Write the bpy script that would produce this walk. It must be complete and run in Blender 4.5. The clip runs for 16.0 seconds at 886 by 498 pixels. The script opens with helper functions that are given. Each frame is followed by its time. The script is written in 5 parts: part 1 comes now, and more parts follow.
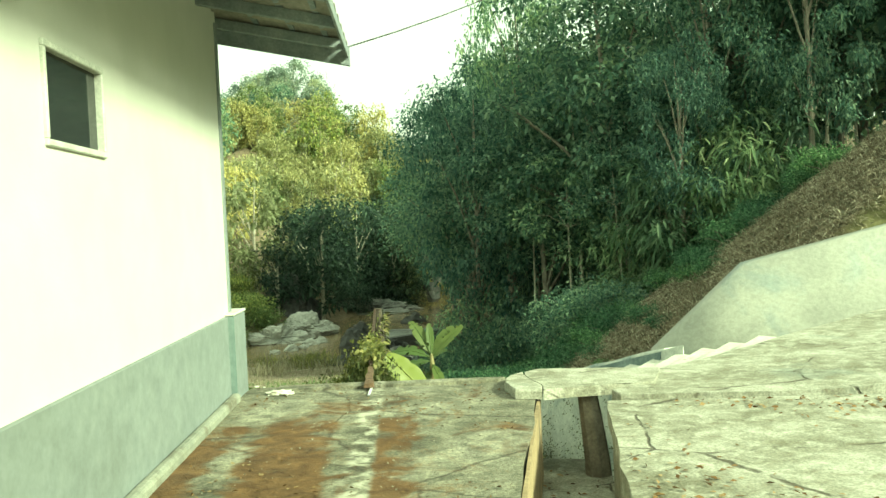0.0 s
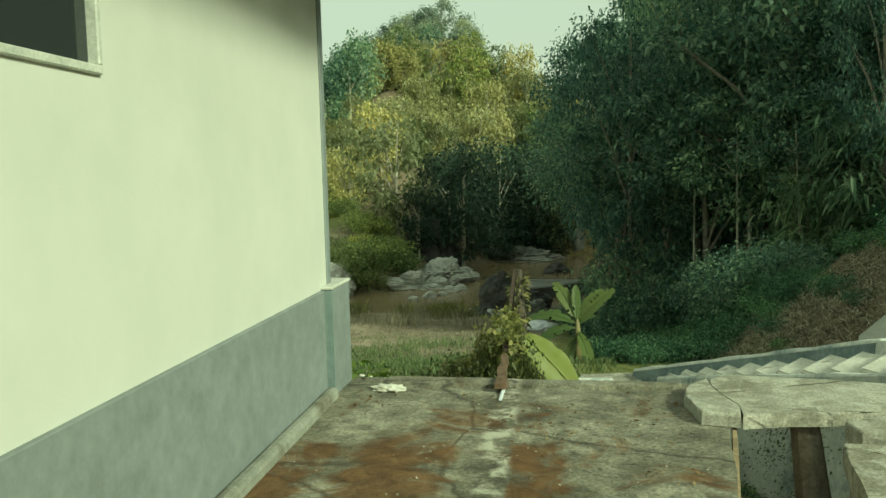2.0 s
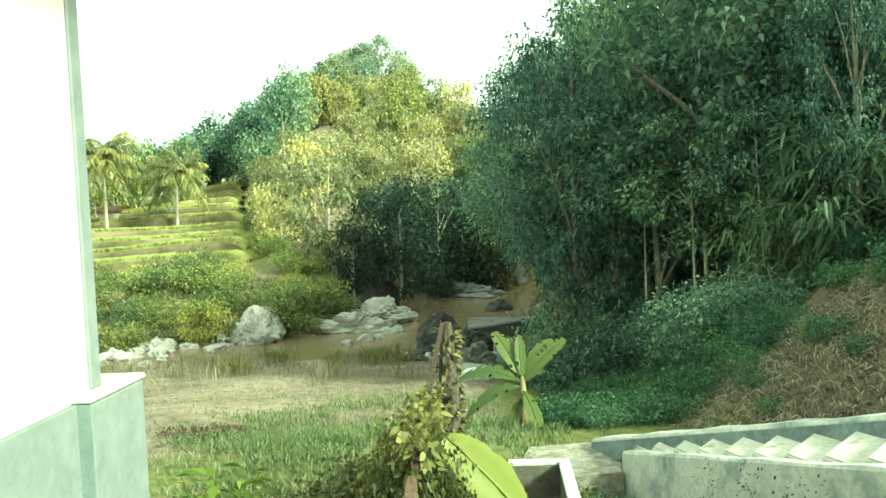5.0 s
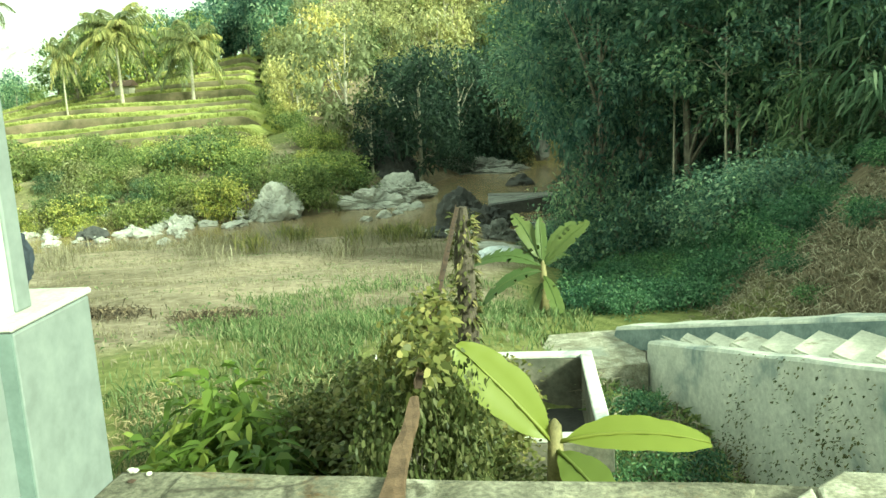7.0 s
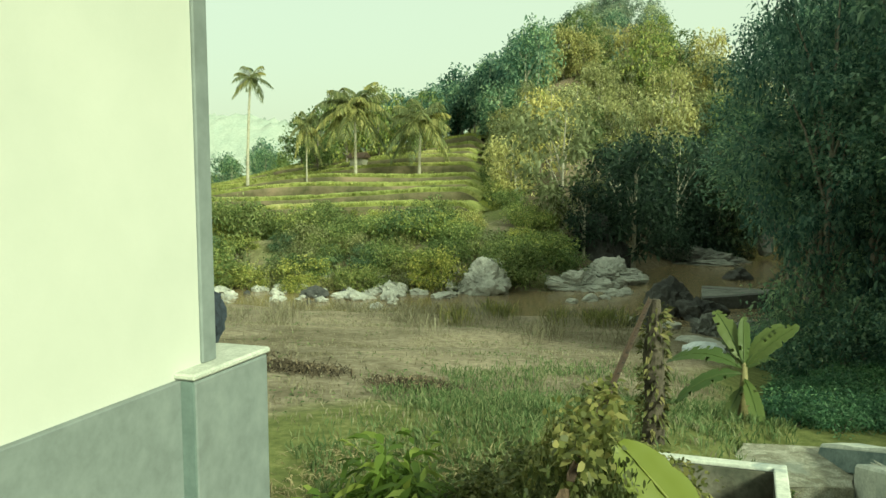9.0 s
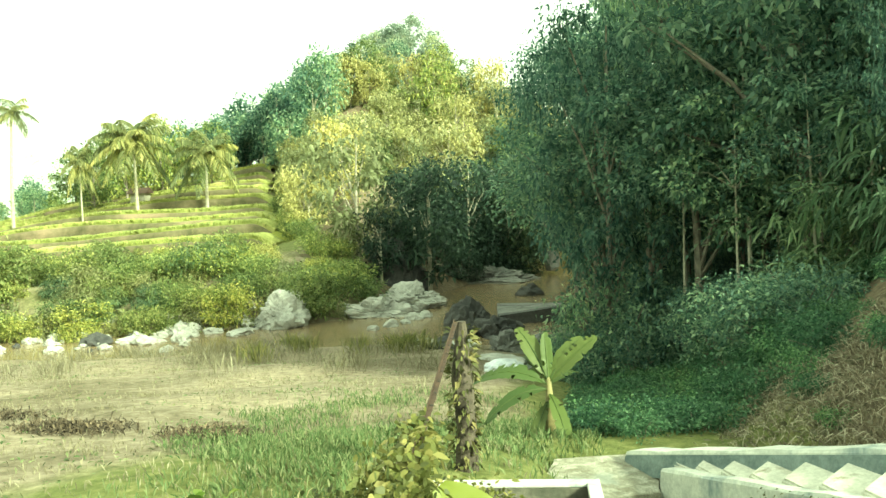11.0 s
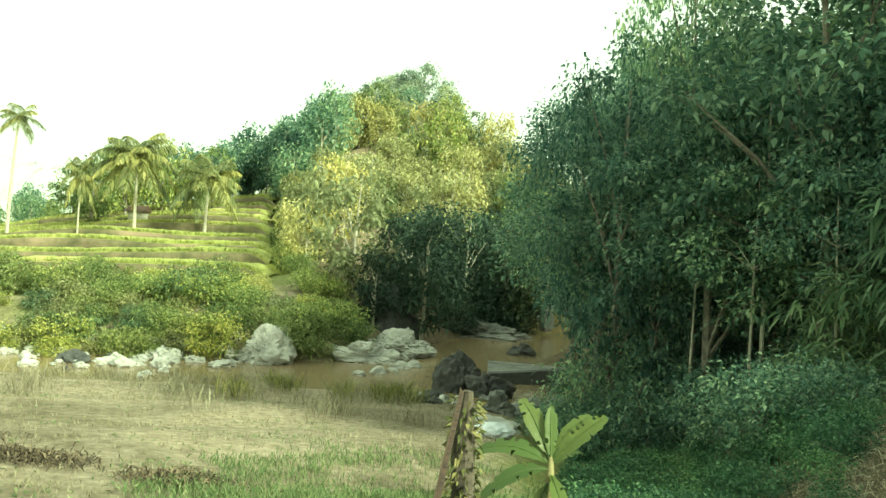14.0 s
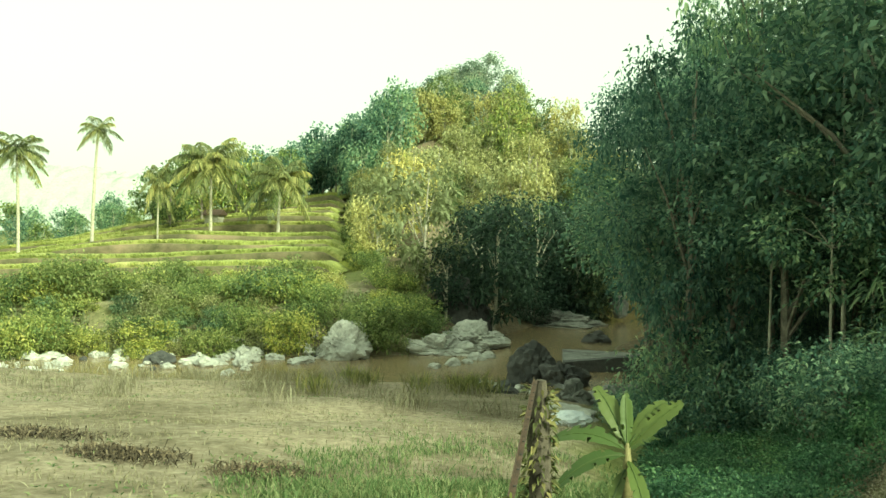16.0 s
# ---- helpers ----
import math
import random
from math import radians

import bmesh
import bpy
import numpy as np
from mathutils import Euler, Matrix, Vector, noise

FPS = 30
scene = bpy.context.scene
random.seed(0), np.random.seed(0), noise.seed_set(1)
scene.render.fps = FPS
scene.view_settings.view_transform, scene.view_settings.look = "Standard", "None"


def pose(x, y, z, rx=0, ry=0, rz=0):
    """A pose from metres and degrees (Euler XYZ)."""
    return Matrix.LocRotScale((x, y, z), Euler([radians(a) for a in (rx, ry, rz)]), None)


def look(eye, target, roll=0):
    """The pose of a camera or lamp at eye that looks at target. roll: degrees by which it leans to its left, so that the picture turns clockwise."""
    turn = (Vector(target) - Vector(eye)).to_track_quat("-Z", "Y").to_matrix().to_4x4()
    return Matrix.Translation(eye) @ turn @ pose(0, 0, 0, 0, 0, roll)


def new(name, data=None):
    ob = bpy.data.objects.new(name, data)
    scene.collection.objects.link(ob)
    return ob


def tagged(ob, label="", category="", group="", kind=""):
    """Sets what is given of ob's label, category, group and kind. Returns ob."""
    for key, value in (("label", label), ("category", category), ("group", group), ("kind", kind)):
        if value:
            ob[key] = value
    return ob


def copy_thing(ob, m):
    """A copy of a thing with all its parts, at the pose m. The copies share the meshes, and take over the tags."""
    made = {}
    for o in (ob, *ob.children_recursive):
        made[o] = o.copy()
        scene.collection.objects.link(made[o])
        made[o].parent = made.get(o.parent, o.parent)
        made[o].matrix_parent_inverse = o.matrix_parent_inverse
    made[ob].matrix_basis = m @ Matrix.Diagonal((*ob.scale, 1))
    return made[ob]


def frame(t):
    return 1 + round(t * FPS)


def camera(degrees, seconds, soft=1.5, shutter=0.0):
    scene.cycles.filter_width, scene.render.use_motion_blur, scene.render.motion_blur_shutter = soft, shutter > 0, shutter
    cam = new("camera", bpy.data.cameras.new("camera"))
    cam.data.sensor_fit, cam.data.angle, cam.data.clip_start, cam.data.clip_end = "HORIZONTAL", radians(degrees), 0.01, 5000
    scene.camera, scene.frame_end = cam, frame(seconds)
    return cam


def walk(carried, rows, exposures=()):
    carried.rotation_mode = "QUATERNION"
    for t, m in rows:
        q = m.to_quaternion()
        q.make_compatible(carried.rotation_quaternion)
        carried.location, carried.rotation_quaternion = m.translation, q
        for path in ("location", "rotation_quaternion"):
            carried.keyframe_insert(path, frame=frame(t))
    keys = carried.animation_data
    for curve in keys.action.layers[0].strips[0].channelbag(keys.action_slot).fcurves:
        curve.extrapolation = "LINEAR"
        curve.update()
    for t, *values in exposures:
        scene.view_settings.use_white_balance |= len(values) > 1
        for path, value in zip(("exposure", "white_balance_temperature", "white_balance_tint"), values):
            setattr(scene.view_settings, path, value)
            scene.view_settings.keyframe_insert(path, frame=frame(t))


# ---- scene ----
cam = camera(55.0, 16.0)

PATH = [
    (0, (-0.124, 1.316, 1.581), (-0.044, 3.314, 1.524), -2.6),
    (0.5, (0.024, 1.719, 1.647), (-0.134, 3.713, 1.616), -3.0),
    (1, (-0.133, 2.243, 1.595), (-0.448, 4.218, 1.597), -1.1),
    (1.5, (-0.169, 2.777, 1.568), (-0.438, 4.759, 1.528), -1.7),
    (2, (-0.162, 3.305, 1.648), (-0.421, 5.281, 1.472), -1.5),
    (2.5, (-0.261, 3.808, 1.584), (-0.488, 5.785, 1.376), -0.6),
    (3, (-0.278, 4.281, 1.596), (-0.381, 6.268, 1.396), -0.9),
    (3.2, (-0.255, 4.519, 1.581), (-0.361, 6.507, 1.386), -1.3),
    (5.3, (-0.084, 6.073, 1.563), (-0.204, 8.067, 1.47), -3.0),
    (5.5, (-0.091, 6.106, 1.575), (-0.205, 8.097, 1.429), -3.5),
    (6, (-0.145, 6.422, 1.595), (-0.218, 8.389, 1.245), -2.3),
    (6.5, (-0.147, 6.6, 1.593), (-0.203, 8.553, 1.163), -2.0),
    (7, (-0.058, 6.778, 1.579), (-0.242, 8.731, 1.19), -3.0),
    (7.5, (-0.058, 6.897, 1.559), (-0.592, 8.806, 1.295), -2.2),
    (8, (0.01, 6.843, 1.575), (-0.684, 8.709, 1.385), 0.3),
    (8.5, (0.03, 6.825, 1.582), (-0.733, 8.666, 1.413), 0.9),
    (9, (0.179, 6.725, 1.628), (-0.485, 8.602, 1.436), -0.2),
    (9.5, (0.07, 6.867, 1.582), (-0.367, 8.81, 1.404), -0.9),
    (10, (0.06, 6.824, 1.58), (-0.297, 8.787, 1.437), -1.5),
    (10.2, (0.063, 6.879, 1.579), (-0.276, 8.845, 1.433), -1.8),
    (12.3, (-0.01, 7.867, 1.545), (-0.025, 9.864, 1.429), -2.6),
    (12.5, (-0.024, 7.92, 1.547), (-0.094, 9.915, 1.433), -2.1),
    (13, (-0.214, 7.964, 1.591), (-0.346, 9.958, 1.515), 1.8),
    (13.5, (-0.285, 7.994, 1.607), (-0.413, 9.989, 1.552), 3.0),
    (14, (-0.26, 8.136, 1.598), (-0.449, 10.127, 1.576), 3.4),
    (14.5, (-0.227, 8.219, 1.592), (-0.529, 10.196, 1.61), 2.3),
    (15, (-0.202, 8.047, 1.647), (-0.67, 9.991, 1.625), 1.5),
    (15.5, (-0.203, 7.951, 1.638), (-0.637, 9.903, 1.609), 1.1),
    (16, (-0.22, 7.944, 1.635), (-0.571, 9.912, 1.586), 0.9),
]
walk(cam, [(t, look(e, g, r)) for t, e, g, r in PATH],
     [(0.0, 0.9, 6700, -33), (0.5, -0.05, 6550, -29), (1.0, -0.68, 6450, -27), (1.5, -0.38, 6400, -27), (2.0, -0.18, 6400, -27), (2.5, -0.13, 6350, -28), (3.0, 0.95, 6450, -33),
      (5.5, 1.25, 6050, -27), (6.0, 1.32, 6050, -27), (7.0, 1.08, 6150, -29), (7.5, 0.47, 6350, -30), (8.5, -0.22, 6450, -27), (9.0, 0.13, 6450, -27), (10.0, 0.9, 6750, -27),
      (12.5, 1.5, 6550, -31), (13.5, 1.2, 6550, -31), (14.0, 1.0, 6600, -29), (14.5, 0.5, 6600, -27), (15.0, 0.22, 6650, -26), (16.0, 0.7, 6650, -30)])

# ---------------------------------------------------------------- world and sun
SUN_AZ, SUN_EL = 127.0, 28.0          # degrees from +y towards +x, and above the horizon
world = bpy.data.worlds.new("hazy_morning_sky")
scene.world = world
world.use_nodes = True
wn = world.node_tree.nodes
wl = world.node_tree.links
sky = wn.new("ShaderNodeTexSky")
sky.sky_type = "NISHITA"
sky.sun_disc = False
sky.sun_elevation = radians(SUN_EL)
sky.sun_rotation = radians(SUN_AZ)
sky.air_density, sky.dust_density, sky.ozone_density = 1.0, 4.0, 1.0
wn["Background"].inputs["Strength"].default_value = 0.15
# a bright veil of morning haze over the clear sky
veil = wn.new("ShaderNodeMix")
veil.data_type = "RGBA"
veil.inputs[0].default_value = 0.78
veil.inputs[7].default_value = (6.1, 5.85, 4.8, 1)
wl.new(sky.outputs["Color"], veil.inputs[6])
wl.new(veil.outputs[2], wn["Background"].inputs["Color"])
sun = new("sun", bpy.data.lights.new("sun", "SUN"))
sun.data.energy, sun.data.angle, sun.data.color = 5.0, radians(10.0), (1.0, 0.92, 0.75)
_a, _e = radians(SUN_AZ), radians(SUN_EL)
sun.matrix_world = look((math.sin(_a) * math.cos(_e) * 50, math.cos(_a) * math.cos(_e) * 50, math.sin(_e) * 50), (0, 0, 0))


# ---------------------------------------------------------------- materials
def nodes_of(name):
    m = bpy.data.materials.new(name)
    m.use_nodes = True
    nt = m.node_tree
    return m, nt.nodes, nt.links, nt.nodes["Principled BSDF"]


def noise_tex(n, l, scale, detail=6.0, rough=0.6, vec=None, distort=0.0):
    t = n.new("ShaderNodeTexNoise")
    t.inputs["Scale"].default_value = scale
    t.inputs["Detail"].default_value = detail
    t.inputs["Roughness"].default_value = rough
    t.inputs["Distortion"].default_value = distort
    if vec is not None:
        l.new(vec, t.inputs["Vector"])
    return t


def ramp(n, l, fac, stops):
    r = n.new("ShaderNodeValToRGB")
    e = r.color_ramp.elements
    while len(e) < len(stops):
        e.new(0.5)
    for el, (p, c) in zip(e, stops):
        el.position, el.color = p, (*c, 1)
    l.new(fac, r.inputs["Fac"])
    return r.outputs["Color"]


def mix(n, l, fac, a, b, kind="MIX"):
    m = n.new("ShaderNodeMix")
    m.data_type, m.blend_type = "RGBA", kind
    for key, val in ((0, fac), (6, a), (7, b)):
        if isinstance(val, (int, float)):
            m.inputs[key].default_value = val
        elif isinstance(val, tuple):
            m.inputs[key].default_value = (*val, 1)
        else:
            l.new(val, m.inputs[key])
    return m.outputs[2]


def bump(n, l, height, bsdf, strength, dist):
    b = n.new("ShaderNodeBump")
    b.inputs["Strength"].default_value = strength
    b.inputs["Distance"].default_value = dist
    l.new(height, b.inputs["Height"])
    l.new(b.outputs["Normal"], bsdf.inputs["Normal"])


def surface(name, dark, light, scale, rough=0.85, bump_d=0.01, stain=None, stain_scale=0.8, stain_at=0.55, stain_soft=0.12, fine=8.0):
    """Two tones at one scale, an optional stain at a larger one, grain in relief."""
    m, n, l, p = nodes_of(name)
    pos = n.new("ShaderNodeNewGeometry").outputs["Position"]
    a = noise_tex(n, l, scale, 8, 0.65, pos)
    col = ramp(n, l, a.outputs["Fac"], [(0.32, dark), (0.68, light)])
    if stain:
        s = noise_tex(n, l, stain_scale, 6, 0.62, pos, 0.4)
        k = ramp(n, l, s.outputs["Fac"], [(stain_at - stain_soft, (0, 0, 0)), (stain_at + stain_soft, (1, 1, 1))])
        col = mix(n, l, k, col, stain)
    g = noise_tex(n, l, scale * fine, 4, 0.7, pos)
    col = mix(n, l, 0.35, col, mix(n, l, 1.0, col, ramp(n, l, g.outputs["Fac"], [(0.3, (0.55, 0.55, 0.55)), (0.7, (1.35, 1.35, 1.35))]), "MULTIPLY"))
    l.new(col, p.inputs["Base Color"])
    p.inputs["Roughness"].default_value = rough
    p.inputs["Specular IOR Level"].default_value = 0.3
    bump(n, l, g.outputs["Fac"], p, 0.6, bump_d)
    return m


def leaf_mat(name, a, b, c, glow=0.5, rough=0.5):
    """Leaves: each one its own tone between three, lit through from behind."""
    m, n, l, p = nodes_of(name)
    geo = n.new("ShaderNodeNewGeometry")
    obj = n.new("ShaderNodeObjectInfo")
    col = ramp(n, l, geo.outputs["Random Per Island"], [(0.0, a), (0.55, b), (1.0, c)])
    tone = ramp(n, l, obj.outputs["Random"], [(0.0, (0.55, 0.62, 0.64)), (0.6, (1.0, 1.0, 0.95)), (1.0, (1.45, 1.32, 1.05))])
    col = mix(n, l, 1.0, col, tone, "MULTIPLY")
    l.new(col, p.inputs["Base Color"])
    p.inputs["Roughness"].default_value = rough
    p.inputs["Specular IOR Level"].default_value = 0.35
    t = n.new("ShaderNodeBsdfTranslucent")
    l.new(col, t.inputs["Color"])
    mx = n.new("ShaderNodeMixShader")
    mx.inputs["Fac"].default_value = glow
    l.new(p.outputs["BSDF"], mx.inputs[1])
    l.new(t.outputs["BSDF"], mx.inputs[2])
    l.new(mx.outputs["Shader"], n["Material Output"].inputs["Surface"])
    return m


def wall_paint():
    m, n, l, p = nodes_of("white_limewash")
    pos = n.new("ShaderNodeNewGeometry").outputs["Position"]
    a = noise_tex(n, l, 1.3, 6, 0.6, pos)
    col = ramp(n, l, a.outputs["Fac"], [(0.3, (0.53, 0.54, 0.49)), (0.7, (0.60, 0.60, 0.55))])
    sp = n.new("ShaderNodeTexVoronoi")
    sp.inputs["Scale"].default_value = 1.6
    l.new(pos, sp.inputs["Vector"])
    k = ramp(n, l, sp.outputs["Distance"], [(0.0, (1, 1, 1)), (0.022, (1, 1, 1)), (0.03, (0, 0, 0))])
    col = mix(n, l, mix(n, l, 1.0, k, (0.7, 0.7, 0.7), "MULTIPLY"), col, (0.42, 0.40, 0.36))
    l.new(col, p.inputs["Base Color"])
    p.inputs["Roughness"].default_value = 0.75
    g = noise_tex(n, l, 60, 3, 0.6, pos)
    bump(n, l, g.outputs["Fac"], p, 0.25, 0.004)
    return m


def ground_mat():
    m, n, l, p = nodes_of("valley_ground")
    pos = n.new("ShaderNodeNewGeometry").outputs["Position"]
    cov = n.new("ShaderNodeVertexColor")
    cov.layer_name = "cover"
    sep = n.new("ShaderNodeSeparateColor")
    l.new(cov.outputs["Color"], sep.inputs["Color"])
    a = noise_tex(n, l, 0.45, 7, 0.65, pos, 0.3)
    b = noise_tex(n, l, 4.0, 8, 0.7, pos)
    dirt = ramp(n, l, b.outputs["Fac"], [(0.3, (0.115, 0.097, 0.072)), (0.5, (0.235, 0.205, 0.158)), (0.72, (0.36, 0.325, 0.262))])
    big = noise_tex(n, l, 0.22, 6, 0.6, pos, 0.8)
    dirt = mix(n, l, 1.0, dirt, ramp(n, l, big.outputs["Fac"], [(0.36, (0.62, 0.60, 0.52)), (0.5, (1.0, 0.98, 0.92)), (0.64, (1.25, 1.2, 1.12))]), "MULTIPLY")
    grass = ramp(n, l, b.outputs["Fac"], [(0.3, (0.075, 0.09, 0.032)), (0.55, (0.165, 0.18, 0.068)), (0.75, (0.31, 0.28, 0.14))])
    litter = ramp(n, l, b.outputs["Fac"], [(0.3, (0.07, 0.06, 0.04)), (0.55, (0.17, 0.138, 0.095)), (0.75, (0.31, 0.255, 0.175))])
    paddy = ramp(n, l, b.outputs["Fac"], [(0.3, (0.22, 0.25, 0.055)), (0.7, (0.42, 0.43, 0.11))])

    def weight(ch, soft=0.22):
        ad = n.new("ShaderNodeMath")
        ad.operation = "ADD"
        l.new(sep.outputs[ch], ad.inputs[0])
        sb = n.new("ShaderNodeMath")
        sb.operation = "MULTIPLY_ADD"
        l.new(a.outputs["Fac"], sb.inputs[0])
        sb.inputs[1].default_value, sb.inputs[2].default_value = 1.1, -0.55
        l.new(sb.outputs[0], ad.inputs[1])
        return ramp(n, l, ad.outputs[0], [(0.5 - soft, (0, 0, 0)), (0.5 + soft, (1, 1, 1))])
    col = mix(n, l, weight("Red"), grass, dirt)
    col = mix(n, l, weight("Green"), col, litter)
    col = mix(n, l, weight("Blue", 0.1), col, paddy)
    l.new(col, p.inputs["Base Color"])
    p.inputs["Roughness"].default_value = 0.95
    p.inputs["Specular IOR Level"].default_value = 0.1
    bump(n, l, b.outputs["Fac"], p, 0.8, 0.06)
    return m


def terrace_mat():
    m, n, l, p = nodes_of("mossy_concrete")
    pos = n.new("ShaderNodeNewGeometry").outputs["Position"]
    a = noise_tex(n, l, 1.1, 9, 0.62, pos, 0.3)
    b = noise_tex(n, l, 38.0, 6, 0.66, pos)
    d = noise_tex(n, l, 6.0, 7, 0.64, pos, 0.5)
    col = ramp(n, l, a.outputs["Fac"], [(0.3, (0.085, 0.082, 0.062)), (0.5, (0.18, 0.174, 0.137)), (0.7, (0.31, 0.30, 0.245))])
    col = mix(n, l, 0.8, col, mix(n, l, 1.0, col, ramp(n, l, d.outputs["Fac"], [(0.32, (0.38, 0.38, 0.36)), (0.5, (0.95, 0.95, 0.92)), (0.68, (1.6, 1.58, 1.5))]), "MULTIPLY"))
    col = mix(n, l, 0.6, col, mix(n, l, 1.0, col, ramp(n, l, b.outputs["Fac"], [(0.36, (0.35, 0.35, 0.35)), (0.64, (1.65, 1.65, 1.62))]), "MULTIPLY"))
    pale = ramp(n, l, d.outputs["Fac"], [(0.46, (0, 0, 0)), (0.60, (1, 1, 1))])
    # hairline cracks that wander over the slab
    wv = noise_tex(n, l, 2.2, 5, 0.6, pos)
    vc = n.new("ShaderNodeTexVoronoi")
    vc.feature = "DISTANCE_TO_EDGE"
    vc.inputs["Scale"].default_value = 0.55
    l.new(mix(n, l, 0.15, pos, wv.outputs["Color"]), vc.inputs["Vector"])
    crack = ramp(n, l, vc.outputs["Distance"], [(0.0, (0.85, 0.85, 0.85)), (0.002, (0.85, 0.85, 0.85)), (0.006, (0, 0, 0))])
    col = mix(n, l, crack, col, (0.05, 0.045, 0.035))
    # rusty moss in two long patches beside a pale worn strip
    sx = n.new("ShaderNodeSeparateXYZ")
    l.new(pos, sx.inputs[0])

    def band(src, lo0, lo1, hi0, hi1):
        r = n.new("ShaderNodeMapRange")
        r.interpolation_type = "SMOOTHSTEP"
        l.new(src, r.inputs[0])
        r.inputs[1].default_value, r.inputs[2].default_value = lo0, lo1
        s = n.new("ShaderNodeMapRange")
        s.interpolation_type = "SMOOTHSTEP"
        l.new(src, s.inputs[0])
        s.inputs[1].default_value, s.inputs[2].default_value = hi0, hi1
        s.inputs[3].default_value, s.inputs[4].default_value = 1, 0
        q = n.new("ShaderNodeMath")
        q.operation = "MULTIPLY"
        l.new(r.outputs[0], q.inputs[0])
        l.new(s.outputs[0], q.inputs[1])
        return q.outputs[0]
    moss_n = noise_tex(n, l, 1.5, 10, 0.7, pos, 1.0)
    k1 = band(sx.outputs[0], -1.50, -1.20, -0.85, -0.66)
    k2 = band(sx.outputs[0], -0.46, -0.40, -0.30, -0.05)
    k3 = band(sx.outputs[0], -2.0, -1.85, -1.70, -1.40)
    ky = band(sx.outputs[1], 0.0, 1.0, 7.4, 9.3)
    ad = n.new("ShaderNodeMath")
    ad.operation = "MAXIMUM"
    kk = n.new("ShaderNodeMath")
    kk.operation = "MAXIMUM"
    l.new(k2, kk.inputs[0])
    l.new(k3, kk.inputs[1])
    l.new(k1, ad.inputs[0])
    l.new(kk.outputs[0], ad.inputs[1])
    ml = n.new("ShaderNodeMath")
    ml.operation = "MULTIPLY"
    l.new(ad.outputs[0], ml.inputs[0])
    l.new(ky, ml.inputs[1])
    fa = n.new("ShaderNodeMath")
    fa.operation = "MULTIPLY_ADD"
    l.new(ml.outputs[0], fa.inputs[0])
    fa.inputs[1].default_value = 0.20
    l.new(moss_n.outputs["Fac"], fa.inputs[2])
    rag = n.new("ShaderNodeMath")
    rag.operation = "MULTIPLY_ADD"
    l.new(b.outputs["Fac"], rag.inputs[0])
    rag.inputs[1].default_value = 0.22
    l.new(fa.outputs[0], rag.inputs[2])
    k = ramp(n, l, rag.outputs[0], [(0.645, (0, 0, 0)), (0.765, (0.9, 0.9, 0.9))])
    moss = ramp(n, l, d.outputs["Fac"], [(0.3, (0.055, 0.028, 0.011)), (0.7, (0.175, 0.094, 0.036))])
    col = mix(n, l, k, col, moss)
    strip = band(sx.outputs[0], -0.66, -0.56, -0.48, -0.40)
    col = mix(n, l, mix(n, l, 1.0, strip, pale, "MULTIPLY"), col, (0.46, 0.45, 0.37))
    l.new(col, p.inputs["Base Color"])
    p.inputs["Roughness"].default_value = 0.9
    p.inputs["Specular IOR Level"].default_value = 0.25
    bump(n, l, mix(n, l, 0.5, d.outputs["Color"], b.outputs["Color"]), p, 0.9, 0.03)
    return m


def slab_mat():
    m, n, l, p = nodes_of("lichen_white_concrete")
    pos = n.new("ShaderNodeNewGeometry").outputs["Position"]
    a = noise_tex(n, l, 1.3, 9, 0.62, pos, 0.4)
    b = noise_tex(n, l, 7.0, 8, 0.62, pos, 0.4)
    f = noise_tex(n, l, 55.0, 4, 0.6, pos)
    col = ramp(n, l, a.outputs["Fac"], [(0.33, (0.17, 0.163, 0.12)), (0.5, (0.265, 0.257, 0.205)), (0.66, (0.38, 0.372, 0.315))])
    li = ramp(n, l, b.outputs["Fac"], [(0.48, (0, 0, 0)), (0.62, (0.6, 0.6, 0.6))])
    col = mix(n, l, li, col, (0.48, 0.47, 0.40))
    dk = ramp(n, l, b.outputs["Fac"], [(0.30, (0.8, 0.8, 0.8)), (0.43, (0, 0, 0))])
    col = mix(n, l, dk, col, (0.17, 0.15, 0.105))
    col = mix(n, l, 0.5, col, mix(n, l, 1.0, col, ramp(n, l, f.outputs["Fac"], [(0.35, (0.4, 0.4, 0.4)), (0.65, (1.5, 1.5, 1.5))]), "MULTIPLY"))
    s = noise_tex(n, l, 0.9, 6, 0.65, pos, 0.6)
    st = ramp(n, l, s.outputs["Fac"], [(0.58, (0, 0, 0)), (0.68, (0.55, 0.55, 0.55))])
    col = mix(n, l, st, col, (0.21, 0.24, 0.22))
    w = noise_tex(n, l, 2.5, 5, 0.6, pos)
    sh = mix(n, l, 0.12, pos, w.outputs["Color"])
    v = n.new("ShaderNodeTexVoronoi")
    v.feature = "DISTANCE_TO_EDGE"
    v.inputs["Scale"].default_value = 0.62
    l.new(sh, v.inputs["Vector"])
    cr = ramp(n, l, v.outputs["Distance"], [(0.0, (0.9, 0.9, 0.9)), (0.003, (0.9, 0.9, 0.9)), (0.008, (0, 0, 0))])
    cm = ramp(n, l, w.outputs["Fac"], [(0.46, (0, 0, 0)), (0.56, (1, 1, 1))])
    cr = mix(n, l, 1.0, cr, cm, "MULTIPLY")
    col = mix(n, l, cr, col, (0.07, 0.06, 0.045))
    l.new(col, p.inputs["Base Color"])
    p.inputs["Roughness"].default_value = 0.92
    p.inputs["Specular IOR Level"].default_value = 0.2
    bump(n, l, mix(n, l, cr, b.outputs["Color"], (0, 0, 0)), p, 0.8, 0.03)
    return m


